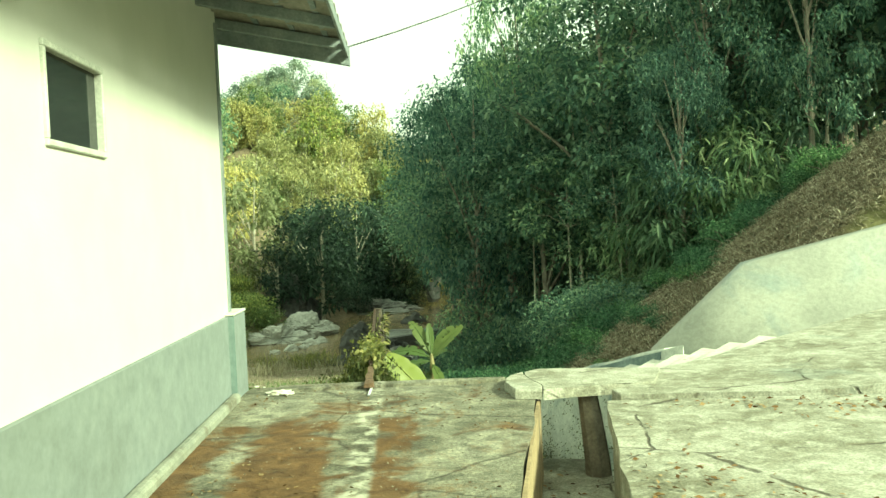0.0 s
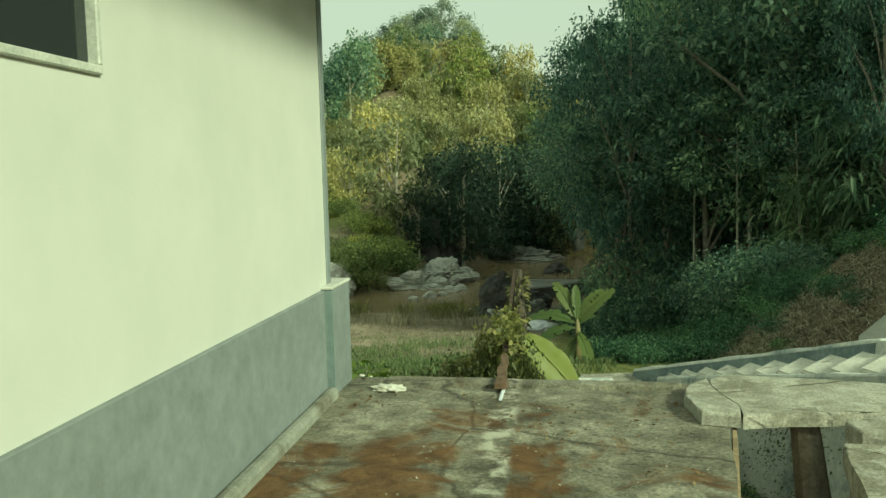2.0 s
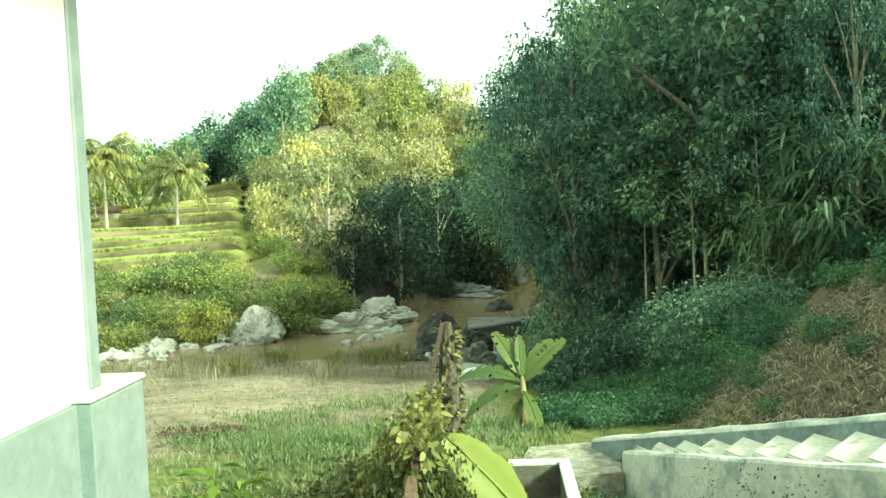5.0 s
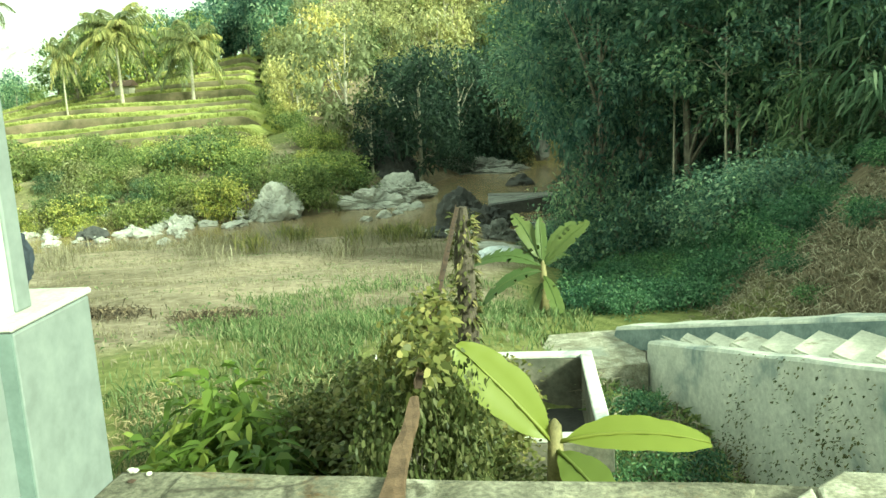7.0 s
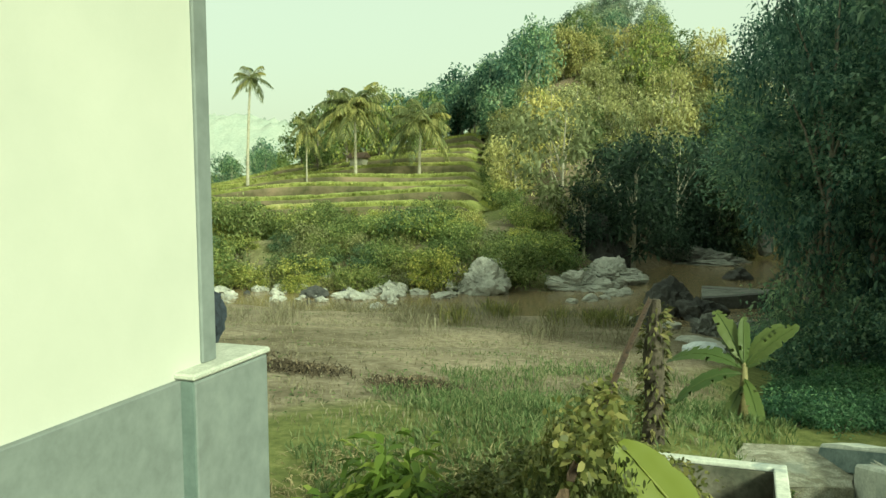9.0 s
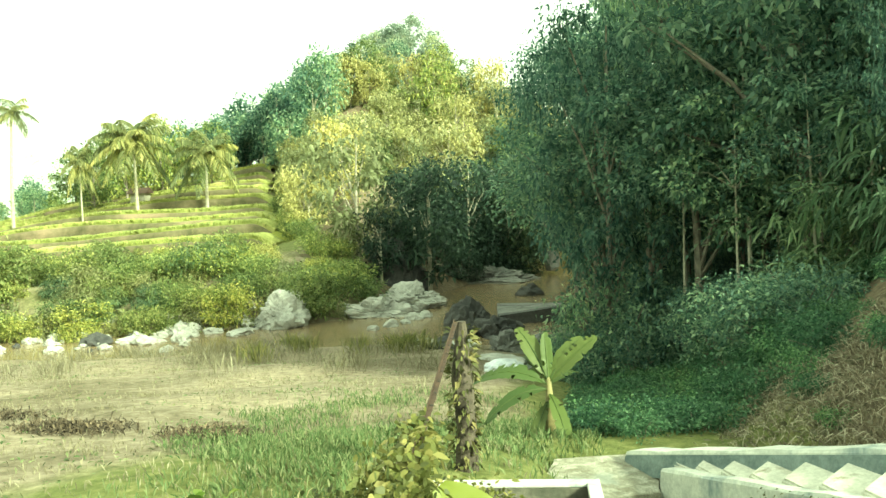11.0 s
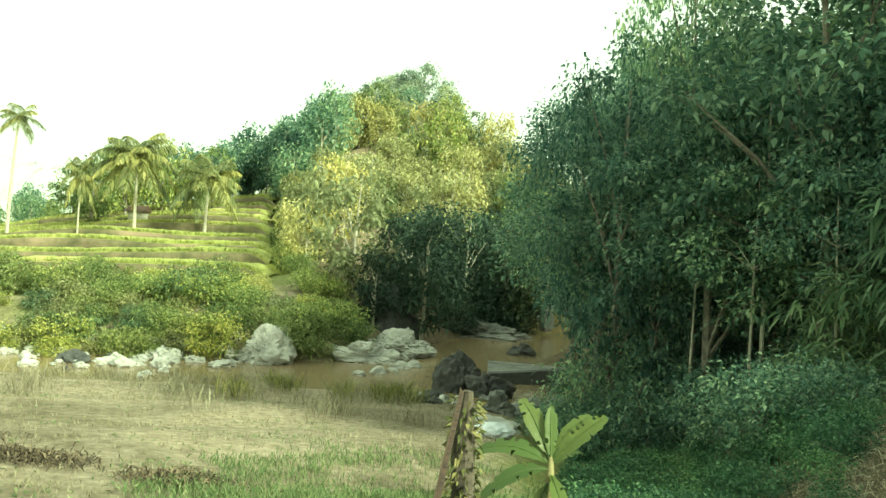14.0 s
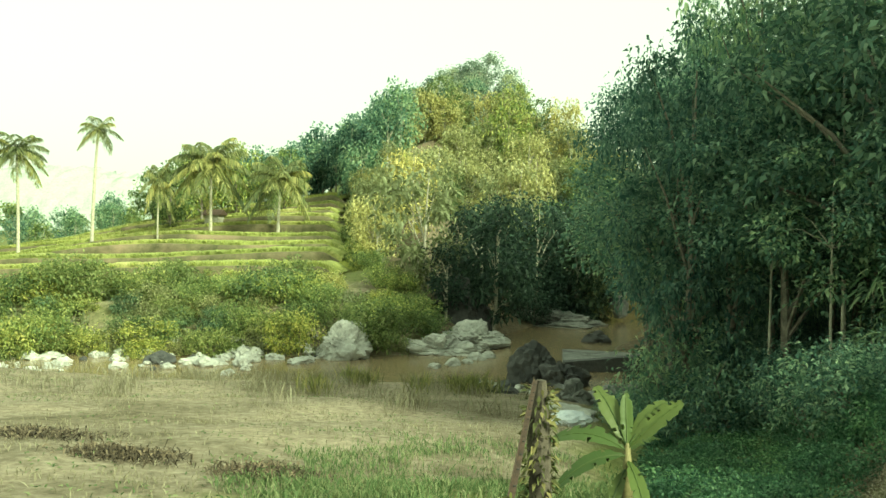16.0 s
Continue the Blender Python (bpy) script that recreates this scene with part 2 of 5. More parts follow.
M_WALL = wall_paint()
M_DADO = surface("grey_green_dado_paint", (0.195, 0.222, 0.222), (0.225, 0.252, 0.250), 0.9, 0.6, 0.002, (0.17, 0.19, 0.18), 0.5, 0.62, 0.1)
# dado colour darkened for the pier step that faces away from the sun
M_DADO_SHADE = surface("shaded_grey_green_paint", (0.15, 0.20, 0.19), (0.19, 0.24, 0.23), 1.4, 0.6, 0.002)
M_PLINTH = surface("worn_cement_plinth", (0.26, 0.25, 0.19), (0.42, 0.41, 0.33), 6, 0.9, 0.006)
M_FRAME = surface("old_grey_white_frame", (0.40, 0.42, 0.37), (0.60, 0.61, 0.55), 9, 0.7, 0.003)
M_FASCIA = surface("weathered_grey_board", (0.16, 0.19, 0.20), (0.28, 0.31, 0.31), 5, 0.8, 0.004)
M_ROOFSHEET = surface("dull_roof_sheet", (0.17, 0.16, 0.14), (0.30, 0.28, 0.24), 3, 0.7, 0.003)
M_TERRACE = terrace_mat()
M_SLAB = slab_mat()
M_STAIR = surface("limewashed_concrete", (0.46, 0.48, 0.44), (0.70, 0.70, 0.63), 2.2, 0.85, 0.008, (0.16, 0.22, 0.24), 1.1, 0.6, 0.08)
M_STEP = surface("pale_step_concrete", (0.46, 0.455, 0.39), (0.65, 0.64, 0.56), 3.0, 0.85, 0.008, (0.30, 0.27, 0.2), 3.0, 0.66, 0.05)
# ochre base paints warm sunlight on the slab edge, over dark stains
M_EDGE_SUNLIT = surface("sun_tinted_stained_cement", (0.22, 0.165, 0.10), (0.40, 0.31, 0.19), 3.0, 0.9, 0.015, (0.13, 0.11, 0.075), 2.0, 0.56, 0.08)
M_SHEATH = surface("banana_sheath", (0.12, 0.11, 0.05), (0.26, 0.23, 0.11), 8.0, 0.7, 0.004)
M_KERB_FACE = surface("dark_mottled_lime", (0.10, 0.135, 0.14), (0.24, 0.29, 0.28), 2.6, 0.85, 0.008)
M_ROCK_W = surface("pale_river_rock", (0.26, 0.26, 0.235), (0.56, 0.56, 0.51), 0.9, 0.9, 0.05, (0.13, 0.13, 0.11), 0.9, 0.63, 0.06, 7)
M_ROCK_D = surface("dark_wet_rock", (0.03, 0.032, 0.033), (0.11, 0.11, 0.105), 0.8, 0.75, 0.06)
M_ROCK_M = surface("grey_river_rock", (0.12, 0.125, 0.12), (0.28, 0.28, 0.26), 0.9, 0.85, 0.05, (0.07, 0.07, 0.065), 0.7, 0.6, 0.08)
M_BARK = surface("grey_bark", (0.12, 0.105, 0.085), (0.30, 0.27, 0.22), 5, 0.95, 0.01)
M_BARK_PALE = surface("pale_bark", (0.28, 0.26, 0.20), (0.50, 0.47, 0.38), 5, 0.95, 0.01)
M_STUMP = surface("rotten_stump", (0.035, 0.03, 0.024), (0.13, 0.11, 0.085), 6, 0.95, 0.02)
M_RUST = surface("rusty_iron", (0.04, 0.028, 0.022), (0.10, 0.065, 0.045), 12, 0.8, 0.004)
M_TANK = surface("damp_tank_cement", (0.085, 0.08, 0.06), (0.20, 0.19, 0.15), 3.0, 0.9, 0.012, (0.05, 0.06, 0.045), 1.3, 0.58, 0.1)
M_BANKLINING = surface("smooth_bank_cement", (0.30, 0.305, 0.265), (0.42, 0.42, 0.365), 1.1, 0.9, 0.012, (0.24, 0.29, 0.29), 0.55, 0.62, 0.07, 14)
M_BUND = surface("grassy_earth_bank", (0.085, 0.085, 0.04), (0.20, 0.17, 0.10), 1.2, 0.95, 0.05, (0.26, 0.20, 0.13), 0.15, 0.6, 0.06)
M_CROP = surface("standing_paddy", (0.19, 0.215, 0.06), (0.36, 0.38, 0.12), 1.6, 0.9, 0.08, (0.42, 0.38, 0.16), 0.12, 0.6, 0.1, 6)
M_SKIRT = surface("stained_painted_plinth", (0.20, 0.21, 0.18), (0.31, 0.315, 0.265), 4, 0.9, 0.008, (0.13, 0.12, 0.09), 2.2, 0.6, 0.08)
M_TIMBER = surface("weathered_brown_timber", (0.07, 0.045, 0.028), (0.19, 0.125, 0.08), 9.0, 0.9, 0.01)
M_GROUND = ground_mat()
M_SACK = surface("white_plastic_sack", (0.55, 0.6, 0.66), (0.8, 0.83, 0.86), 5, 0.5, 0.02)
M_CLOTH = surface("dark_blue_cloth", (0.02, 0.025, 0.035), (0.06, 0.075, 0.10), 9, 0.9, 0.01)
M_GLASS, _n, _l, _p = nodes_of("dark_window_glass")
_p.inputs["Base Color"].default_value = (0.03, 0.035, 0.035, 1)
_p.inputs["Roughness"].default_value = 0.06
M_DARK = surface("dark_interior", (0.03, 0.03, 0.03), (0.06, 0.06, 0.055), 3)
# pale base colour carries the distance haze of the far ridge
M_MIST = surface("haze_painted_far_woods", (0.35, 0.40, 0.355), (0.43, 0.465, 0.41), 0.12, 1.0, 0.5)
M_WATER, _n, _l, _p = nodes_of("muddy_river_water")
_p.inputs["Base Color"].default_value = (0.235, 0.18, 0.105, 1)
_p.inputs["Roughness"].default_value = 0.16
_w = noise_tex(_n, _l, 2.2, 4, 0.6, _n.new("ShaderNodeNewGeometry").outputs["Position"])
bump(_n, _l, _w.outputs["Fac"], _p, 0.35, 0.05)

L_FOREST = leaf_mat("deep_green_leaves", (0.05, 0.1, 0.075), (0.14, 0.235, 0.165), (0.33, 0.43, 0.29))
L_BAMBOO = leaf_mat("bluish_green_leaves", (0.055, 0.12, 0.1), (0.16, 0.27, 0.2), (0.36, 0.47, 0.33))
# next two leaf tones carry far-hill haze and sun in their lightness
L_YELLOW = leaf_mat("haze_lightened_yellow_leaves", (0.19, 0.2, 0.09), (0.4, 0.41, 0.2), (0.6, 0.58, 0.33))
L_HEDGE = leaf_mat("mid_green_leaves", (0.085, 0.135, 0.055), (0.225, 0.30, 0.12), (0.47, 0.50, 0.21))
L_PALM = leaf_mat("palm_fronds", (0.15, 0.18, 0.085), (0.29, 0.31, 0.14), (0.48, 0.45, 0.22))
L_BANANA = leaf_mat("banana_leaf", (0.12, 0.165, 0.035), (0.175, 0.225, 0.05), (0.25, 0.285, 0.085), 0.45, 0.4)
L_SHRUB = leaf_mat("shrub_leaves", (0.08, 0.125, 0.03), (0.15, 0.23, 0.05), (0.3, 0.36, 0.1))
L_VINE = leaf_mat("dry_vine_leaves", (0.075, 0.09, 0.03), (0.165, 0.185, 0.065), (0.33, 0.31, 0.14))
L_GRASS = leaf_mat("green_grass_blades", (0.09, 0.14, 0.055), (0.185, 0.25, 0.105), (0.36, 0.37, 0.2), 0.4, 0.7)
L_STRAW = leaf_mat("straw_blades", (0.19, 0.162, 0.105), (0.33, 0.285, 0.19), (0.47, 0.415, 0.295), 0.3, 0.8)
L_DEAD = leaf_mat("dead_brush_stalks", (0.14, 0.11, 0.08), (0.36, 0.30, 0.215), (0.66, 0.58, 0.45), 0.2, 0.9)
L_CREEPER = leaf_mat("dark_creeper_leaves", (0.05, 0.06, 0.028), (0.1, 0.115, 0.05), (0.19, 0.175, 0.09), 0.2, 0.9)
# leaf colour darkened to hold the shade of the river bend
L_SHADE = leaf_mat("shade_painted_leaves", (0.024, 0.045, 0.037), (0.055, 0.092, 0.066), (0.11, 0.165, 0.11))
L_GULLY = leaf_mat("fresh_creeper_leaves", (0.04, 0.095, 0.055), (0.10, 0.205, 0.11), (0.23, 0.36, 0.21))
L_LONGLEAF = leaf_mat("long_drooping_leaves", (0.09, 0.15, 0.08), (0.2, 0.3, 0.17), (0.42, 0.5, 0.31))
L_MULCH = leaf_mat("rotting_cuttings", (0.045, 0.035, 0.024), (0.11, 0.085, 0.06), (0.25, 0.195, 0.135), 0.1, 0.9)
# brighter leaf copy: sunlight on the bank is part of this colour
L_BANK = leaf_mat("sun_painted_bank_leaves", (0.13, 0.175, 0.06), (0.31, 0.36, 0.13), (0.56, 0.55, 0.23))
# darker copy of the banana leaf, the gully's shade painted in
L_BANANA_SHADE = leaf_mat("shade_painted_banana_leaf", (0.06, 0.10, 0.032), (0.10, 0.145, 0.045), (0.165, 0.195, 0.065), 0.4, 0.45)
# hilltop leaves bleached in base colour to look hazy
L_MISTY = leaf_mat("haze_painted_far_leaves", (0.20, 0.27, 0.22), (0.31, 0.38, 0.30), (0.44, 0.49, 0.38))
L_PADDY = leaf_mat("ripe_paddy_blades", (0.25, 0.30, 0.08), (0.39, 0.43, 0.14), (0.54, 0.53, 0.23), 0.4, 0.7)


# ---------------------------------------------------------------- mesh helpers
def link_mesh(name, verts, faces, material, parent=None, label="", smooth=False):
    me = bpy.data.meshes.new(name)
    me.from_pydata([tuple(v) for v in verts], [], [tuple(f) for f in faces])
    me.materials.append(material)
    if smooth:
        me.polygons.foreach_set("use_smooth", [True] * len(me.polygons))
    me.update()
    ob = new(name, me)
    if parent is not None:
        ob.parent = parent
    if label:
        ob["label"] = label
    return ob


def part(name, bm, material, parent=None, label="", smooth=False):
    """Link a bmesh as one mesh object under a thing or a part."""
    bmesh.ops.recalc_face_normals(bm, faces=bm.faces)
    me = bpy.data.meshes.new(name)
    bm.to_mesh(me)
    bm.free()
    me.materials.append(material)
    if smooth:
        me.polygons.foreach_set("use_smooth", [True] * len(me.polygons))
    ob = new(name, me)
    if parent is not None:
        ob.parent = parent
    if label:
        ob["label"] = label
    return ob


def thing(name, label, category, m=None, group="", kind=""):
    ob = tagged(new(name), label, category, group, kind)
    if m is not None:
        ob.matrix_basis = m
    return ob


def box(bm, x0, x1, y0, y1, z0, z1, bevel=0.0, seg=2):
    r = bmesh.ops.create_cube(bm, size=1)
    bmesh.ops.scale(bm, vec=(x1 - x0, y1 - y0, z1 - z0), verts=r["verts"])
    bmesh.ops.translate(bm, vec=((x0 + x1) / 2, (y0 + y1) / 2, (z0 + z1) / 2), verts=r["verts"])
    if bevel:
        es = list({e for v in r["verts"] for e in v.link_edges})
        bmesh.ops.bevel(bm, geom=es, offset=bevel, segments=seg, affect="EDGES", profile=0.5)
    return bm


def prism(outline, z0, z1, cut=0.0, rough=0.0, bevel=0.015):
    """A slab over an outline (x, y); z0 and z1 are numbers or functions of x, y. rough: how ragged its edges are."""
    rnd = random.Random(len(outline) * 31 + int(abs(outline[0][0]) * 100))
    pts = []
    for i, a in enumerate(outline):
        b = outline[(i + 1) % len(outline)]
        d = math.dist(a, b)
        k = max(1, int(d / cut)) if cut else 1
        for j in range(k):
            f = j / k
            x, y = a[0] + (b[0] - a[0]) * f, a[1] + (b[1] - a[1]) * f
            if rough and j:
                x += rnd.uniform(-rough, rough)
                y += rnd.uniform(-rough, rough)
            pts.append((x, y))
    zf = lambda z, x, y: z(x, y) if callable(z) else z
    bm = bmesh.new()
    lo = [bm.verts.new((x, y, zf(z0, x, y))) for x, y in pts]
    hi = [bm.verts.new((x, y, zf(z1, x, y))) for x, y in pts]
    bm.faces.new(lo[::-1])
    top = bm.faces.new(hi)
    k = len(pts)
    for i in range(k):
        bm.faces.new((lo[i], lo[(i + 1) % k], hi[(i + 1) % k], hi[i]))
    if bevel:
        bmesh.ops.bevel(bm, geom=list(top.edges), offset=bevel, segments=2, affect="EDGES", profile=0.5)
    bmesh.ops.triangulate(bm, faces=[f for f in bm.faces if len(f.verts) > 4])
    return bm


def tube(path, radii, sides=7):
    """Rings along a path: trunk, limb, pole."""
    verts, faces = [], []
    for i, (p, r) in enumerate(zip(path, radii)):
        p = Vector(p)
        d = (Vector(path[min(i + 1, len(path) - 1)]) - Vector(path[max(i - 1, 0)])).normalized()
        a = d.orthogonal().normalized()
        b = d.cross(a)
        for k in range(sides):
            t = 2 * math.pi * k / sides
            verts.append(p + (a * math.cos(t) + b * math.sin(t)) * r)
    for i in range(len(path) - 1):
        for k in range(sides):
            q = (k + 1) % sides
            faces.append((i * sides + k, i * sides + q, (i + 1) * sides + q, (i + 1) * sides + k))
    faces.append(tuple(range(sides))[::-1])
    faces.append(tuple((len(path) - 1) * sides + k for k in range(sides)))
    return verts, faces


def join_geo(pieces):
    verts, faces = [], []
    for v, f in pieces:
        o = len(verts)
        verts += list(v)
        faces += [tuple(i + o for i in q) for q in f]
    return verts, faces


def leaves(rng, base, way, length, width, droop=0.25):
    """Folded lance-shaped blades from arrays of base points and unit directions."""
    n = len(base)
    length = np.broadcast_to(length, n)[:, None] * rng.uniform(0.7, 1.3, (n, 1))
    width = np.broadcast_to(width, n)[:, None] * rng.uniform(0.7, 1.3, (n, 1))
    up = rng.normal(size=(n, 3)) * 0.5 + (0, 0, 1)
    side = np.cross(way, up)
    side /= np.linalg.norm(side, axis=1, keepdims=True) + 1e-6
    tip = base + way * length - np.array((0, 0, 1)) * length * droop
    mid = base + way * length * 0.45 + np.array((0, 0, 1)) * length * 0.06
    v = np.stack([base, mid + side * width * 0.5, tip, mid - side * width * 0.5], 1).reshape(-1, 3)
    return v, np.arange(n * 4).reshape(-1, 4)


def leaves_fine(rng, base, way, length, width, droop=0.25):
    """Rounded blades of six corners that arch over, for plants close by."""
    n = len(base)
    length = np.broadcast_to(length, n)[:, None] * rng.uniform(0.65, 1.25, (n, 1))
    width = np.broadcast_to(width, n)[:, None] * rng.uniform(0.75, 1.2, (n, 1))
    side = np.cross(way, rng.normal(size=(n, 3)) * 0.5 + (0, 0, 1))
    side /= np.linalg.norm(side, axis=1, keepdims=True) + 1e-6
    low = np.array((0, 0, 1.0))

    def at(k):
        return base + way * length * k - low * length * droop * k * k
    v = np.stack([base, at(0.3) + side * width * 0.46, at(0.65) + side * width * 0.42, at(1.0), at(0.65) - side * width * 0.42, at(0.3) - side * width * 0.46], 1).reshape(-1, 3)
    return v, np.arange(n * 6).reshape(-1, 6)


def np_mesh(name, v, f, material, parent=None, label=""):
    me = bpy.data.meshes.new(name)
    v, f = np.asarray(v, dtype=np.float32), np.asarray(f, dtype=np.int32)
    k = f.shape[1]
    me.vertices.add(len(v))
    me.vertices.foreach_set("co", v.ravel())
    me.loops.add(f.size)
    me.loops.foreach_set("vertex_index", f.ravel())
    me.polygons.add(len(f))
    me.polygons.foreach_set("loop_start", np.arange(len(f), dtype=np.int32) * k)
    me.polygons.foreach_set("loop_total", np.full(len(f), k, dtype=np.int32))
    me.update(calc_edges=True)
    me.materials.append(material)
    ob = new(name, me)
    if parent is not None:
        ob.parent = parent
    if label:
        ob["label"] = label
    return ob


def unit(a):
    return a / (np.linalg.norm(a, axis=1, keepdims=True) + 1e-9)


# ---------------------------------------------------------------- the lie of the land
RIVER = [(4.0, 92.0), (1.5, 72.0), (-1.5, 62.0), (-4.0, 54.0), (-7.0, 48.0), (-12.0, 45.8), (-19.0, 44.2), (-30.0, 42.0), (-60.0, 41.0), (-140.0, 46.0)]
WATER_Z = -5.0


def river_gap(x, y):
    best = None
    for (ax, ay), (bx, by) in zip(RIVER[:-1], RIVER[1:]):
        dx, dy = bx - ax, by - ay
        t = np.clip(((x - ax) * dx + (y - ay) * dy) / (dx * dx + dy * dy), 0, 1)
        d = np.hypot(x - ax - t * dx, y - ay - t * dy)
        best = d if best is None else np.minimum(best, d)
    return best


def step01(a, b, v):
    t = np.clip((v - a) / (b - a), 0, 1)
    return t * t * (3 - 2 * t)


def wob(x, y):
    return (np.sin(x * 0.9 + 1.3) * np.cos(y * 0.7 + 0.4) * 0.5 + np.sin(x * 2.3 + y * 1.7) * 0.25 + np.sin(x * 0.23 - y * 0.31) * 1.2)


def land(x, y):
    """Height of the ground at arrays x, y."""
    x, y = np.asarray(x, float), np.asarray(y, float)
    near = -1.75 + 0.35 * np.exp(-((x + 1.2) / 1.6) ** 2 - ((y - 16.4) / 2.0) ** 2)
    near = near - 0.65 * np.exp(-((x - 2.3) / 1.3) ** 2) * step01(9.9, 10.6, y)
    slope = -1.55 - 0.1275 * (np.clip(y, 16, 44) - 16)
    h = np.where(y < 14, near, near + (slope - near) * step01(14, 19, y))
    h = h - 0.55 * np.exp(-((x - 1.6) / 1.8) ** 2) * step01(18, 24, y) * (1 - step01(40, 46, y))
    # steep wooded side
    edge = 2.7 + 0.05 * np.clip(y - 16, 0, 60) + 9.0 * step01(14.2, 12.2, y)
    steep = 0.82 - 0.30 * step01(16, 30, y)
    r = np.clip(x - edge, 0, None)
    h = h + 26 * (1 - np.exp(-r * steep / 26))
    # far bank and the fields behind it
    bank = step01(0.6, 6.5, y - 48.3 - 0.345 * np.clip(x + 13.6, -60, 6)) * step01(-4, -9, x + 0.12 * (y - 55))
    h = h + bank * 2.4
    lvl = np.clip((y + 0.22 * (x + 33) - 70) / 5.2, 0, 8)
    h = h + lvl * 0.82 * step01(-110, -40, x) * step01(64, 72, y) * step01(-16, -22, x)
    h = h - 2.0 * step01(-30, -75, x) * step01(44, 60, y)
    # wooded hill and its lower shoulder
    side = -15 - 0.3 * (y - 62)
    clear = np.maximum(step01(-0.5, 6, x - side), step01(112, 119, y))
    h = h + clear * 17 * np.exp(-((x + 11) / 15) ** 2 - ((y - 122) / 30) ** 2) + 2.5 * step01(56, 64, y) * np.exp(-((x + 9) / 9) ** 2)
    h = h + 2.5 * np.exp(-((x + 34) / 15) ** 2 - ((y - 140) / 16) ** 2)
    h = h + 21 * np.exp(-((x + 27) / 30) ** 2 - ((y - 208) / 30) ** 2)
    h = h + 38 * np.exp(-((x + 22) / 50) ** 2 - ((y - 300) / 80) ** 2)
    h = h + 7 * np.exp(-((x + 190) / 110) ** 2 - ((y - 420) / 90) ** 2)
    # behind the eye the yard is level
    yard = step01(9.6, 8.6, y) * step01(7.5, 5.5, x)
    h = h * (1 - yard) + yard * -1.35
    h = h + 0.05 * wob(x * 2, y * 2) * step01(12, 18, y) + 0.22 * wob(x * 0.6, y * 0.6) * step01(50, 70, y)
    h = np.where((x > -1.72) & (x < 0.62) & (y > 13.55) & (y < 15.75), -2.6, h)
    # hollow along the foot of the stairs
    foot = 1.25 + 0.325 * (16.76 - y)
    hol = np.exp(-np.clip((foot - x) / 0.8, 0, None) ** 2 - np.clip((x - foot) / 0.5, 0, None) ** 2) * step01(12.0, 13.4, y) * step01(18.6, 17.2, y)
    h = h + (np.minimum(h, -2.28 + 0.155 * (16.76 - y)) - h) * hol
    g = river_gap(x, y)
    h = np.where(y > 40, np.minimum(h, -5.7 + 0.5 * np.clip(g - 2.5, 0, None)), h)
    return h


def ground_z(x, y):
    return float(land(np.array([x]), np.array([y]))[0])


def build_ground():
    xs = np.concatenate([np.linspace(-700, -140, 15), np.linspace(-130, -92, 24), np.arange(-90, -30, 0.6), np.arange(-30, 14, 0.4), np.linspace(14.5, 60, 50), np.linspace(70, 700, 16)])
    ys = np.concatenate([np.linspace(-300, -20, 12), np.linspace(-15, 9, 14), np.arange(9.4, 56, 0.4), np.linspace(56.8, 66, 16), np.arange(66.4, 118, 0.42), np.linspace(118.6, 134, 20), np.linspace(137, 900, 50)])
    X, Y = np.meshgrid(xs, ys)
    Z = land(X, Y)
    nx, ny = len(xs), len(ys)
    v = np.stack([X, Y, Z], -1).reshape(-1, 3)
    i = np.arange(nx * ny).reshape(ny, nx)
    f = np.stack([i[:-1, :-1], i[:-1, 1:], i[1:, 1:], i[1:, :-1]], -1).reshape(-1, 4)
    ob = np_mesh("ground", v, f, M_GROUND)
    ob.data.polygons.foreach_set("use_smooth", [True] * len(ob.data.polygons))
    x, y = v[:, 0], v[:, 1]
    edge = 2.7 + 0.05 * np.clip(y - 16, 0, 60)
    dirt = np.clip(step01(17.5, 23, y + 1.5 * np.clip(-x - 3.4, 0, 12)), 0, 1) * (0.55 + 0.45 * step01(4.5, 0.5, y - 48.3 - 0.345 * np.clip(x + 13.6, -60, 6))) * step01(18, 12, y - 48.3 - 0.345 * np.clip(x + 13.6, -60, 6)) * step01(1, -1.5, x)
    dirt = np.maximum(dirt * 0.95, 0.0)
    litter = np.clip(step01(0.0, 1.2, x - edge) * step01(13, 15, y) + step01(54, 58, y) * step01(-15 - 0.3 * (y - 62), -13 - 0.3 * (y - 62), x) * step01(300, 250, y), 0, 1)
    paddy = step01(66, 69, y + 0.22 * (x + 33)) * step01(118, 112, y) * step01(-17, -20, x) * 0.95
    col = np.stack([dirt, litter, paddy, np.ones_like(x)], -1).astype(np.float32)
    at = ob.data.color_attributes.new("cover", "FLOAT_COLOR", "POINT")
    at.data.foreach_set("color", col.ravel())
    return tagged(ob, "valley floor of dry earth, grass and leaf litter", "ground", kind="structure")


build_ground()
_wx = np.concatenate([np.arange(-140, 12, 2.0)])
_wy = np.arange(40, 96, 2.0)
_X, _Y = np.meshgrid(_wx, _wy)
_i = np.arange(_X.size).reshape(_X.shape)
water = np_mesh("water", np.stack([_X, _Y, np.full_like(_X, WATER_Z)], -1).reshape(-1, 3), np.stack([_i[:-1, :-1], _i[:-1, 1:], _i[1:, 1:], _i[1:, :-1]], -1).reshape(-1, 4), M_WATER)
tagged(water, "muddy brown river water flowing between rocks", "river", kind="structure")


# ---------------------------------------------------------------- house
WX = -1.9                       # wall face


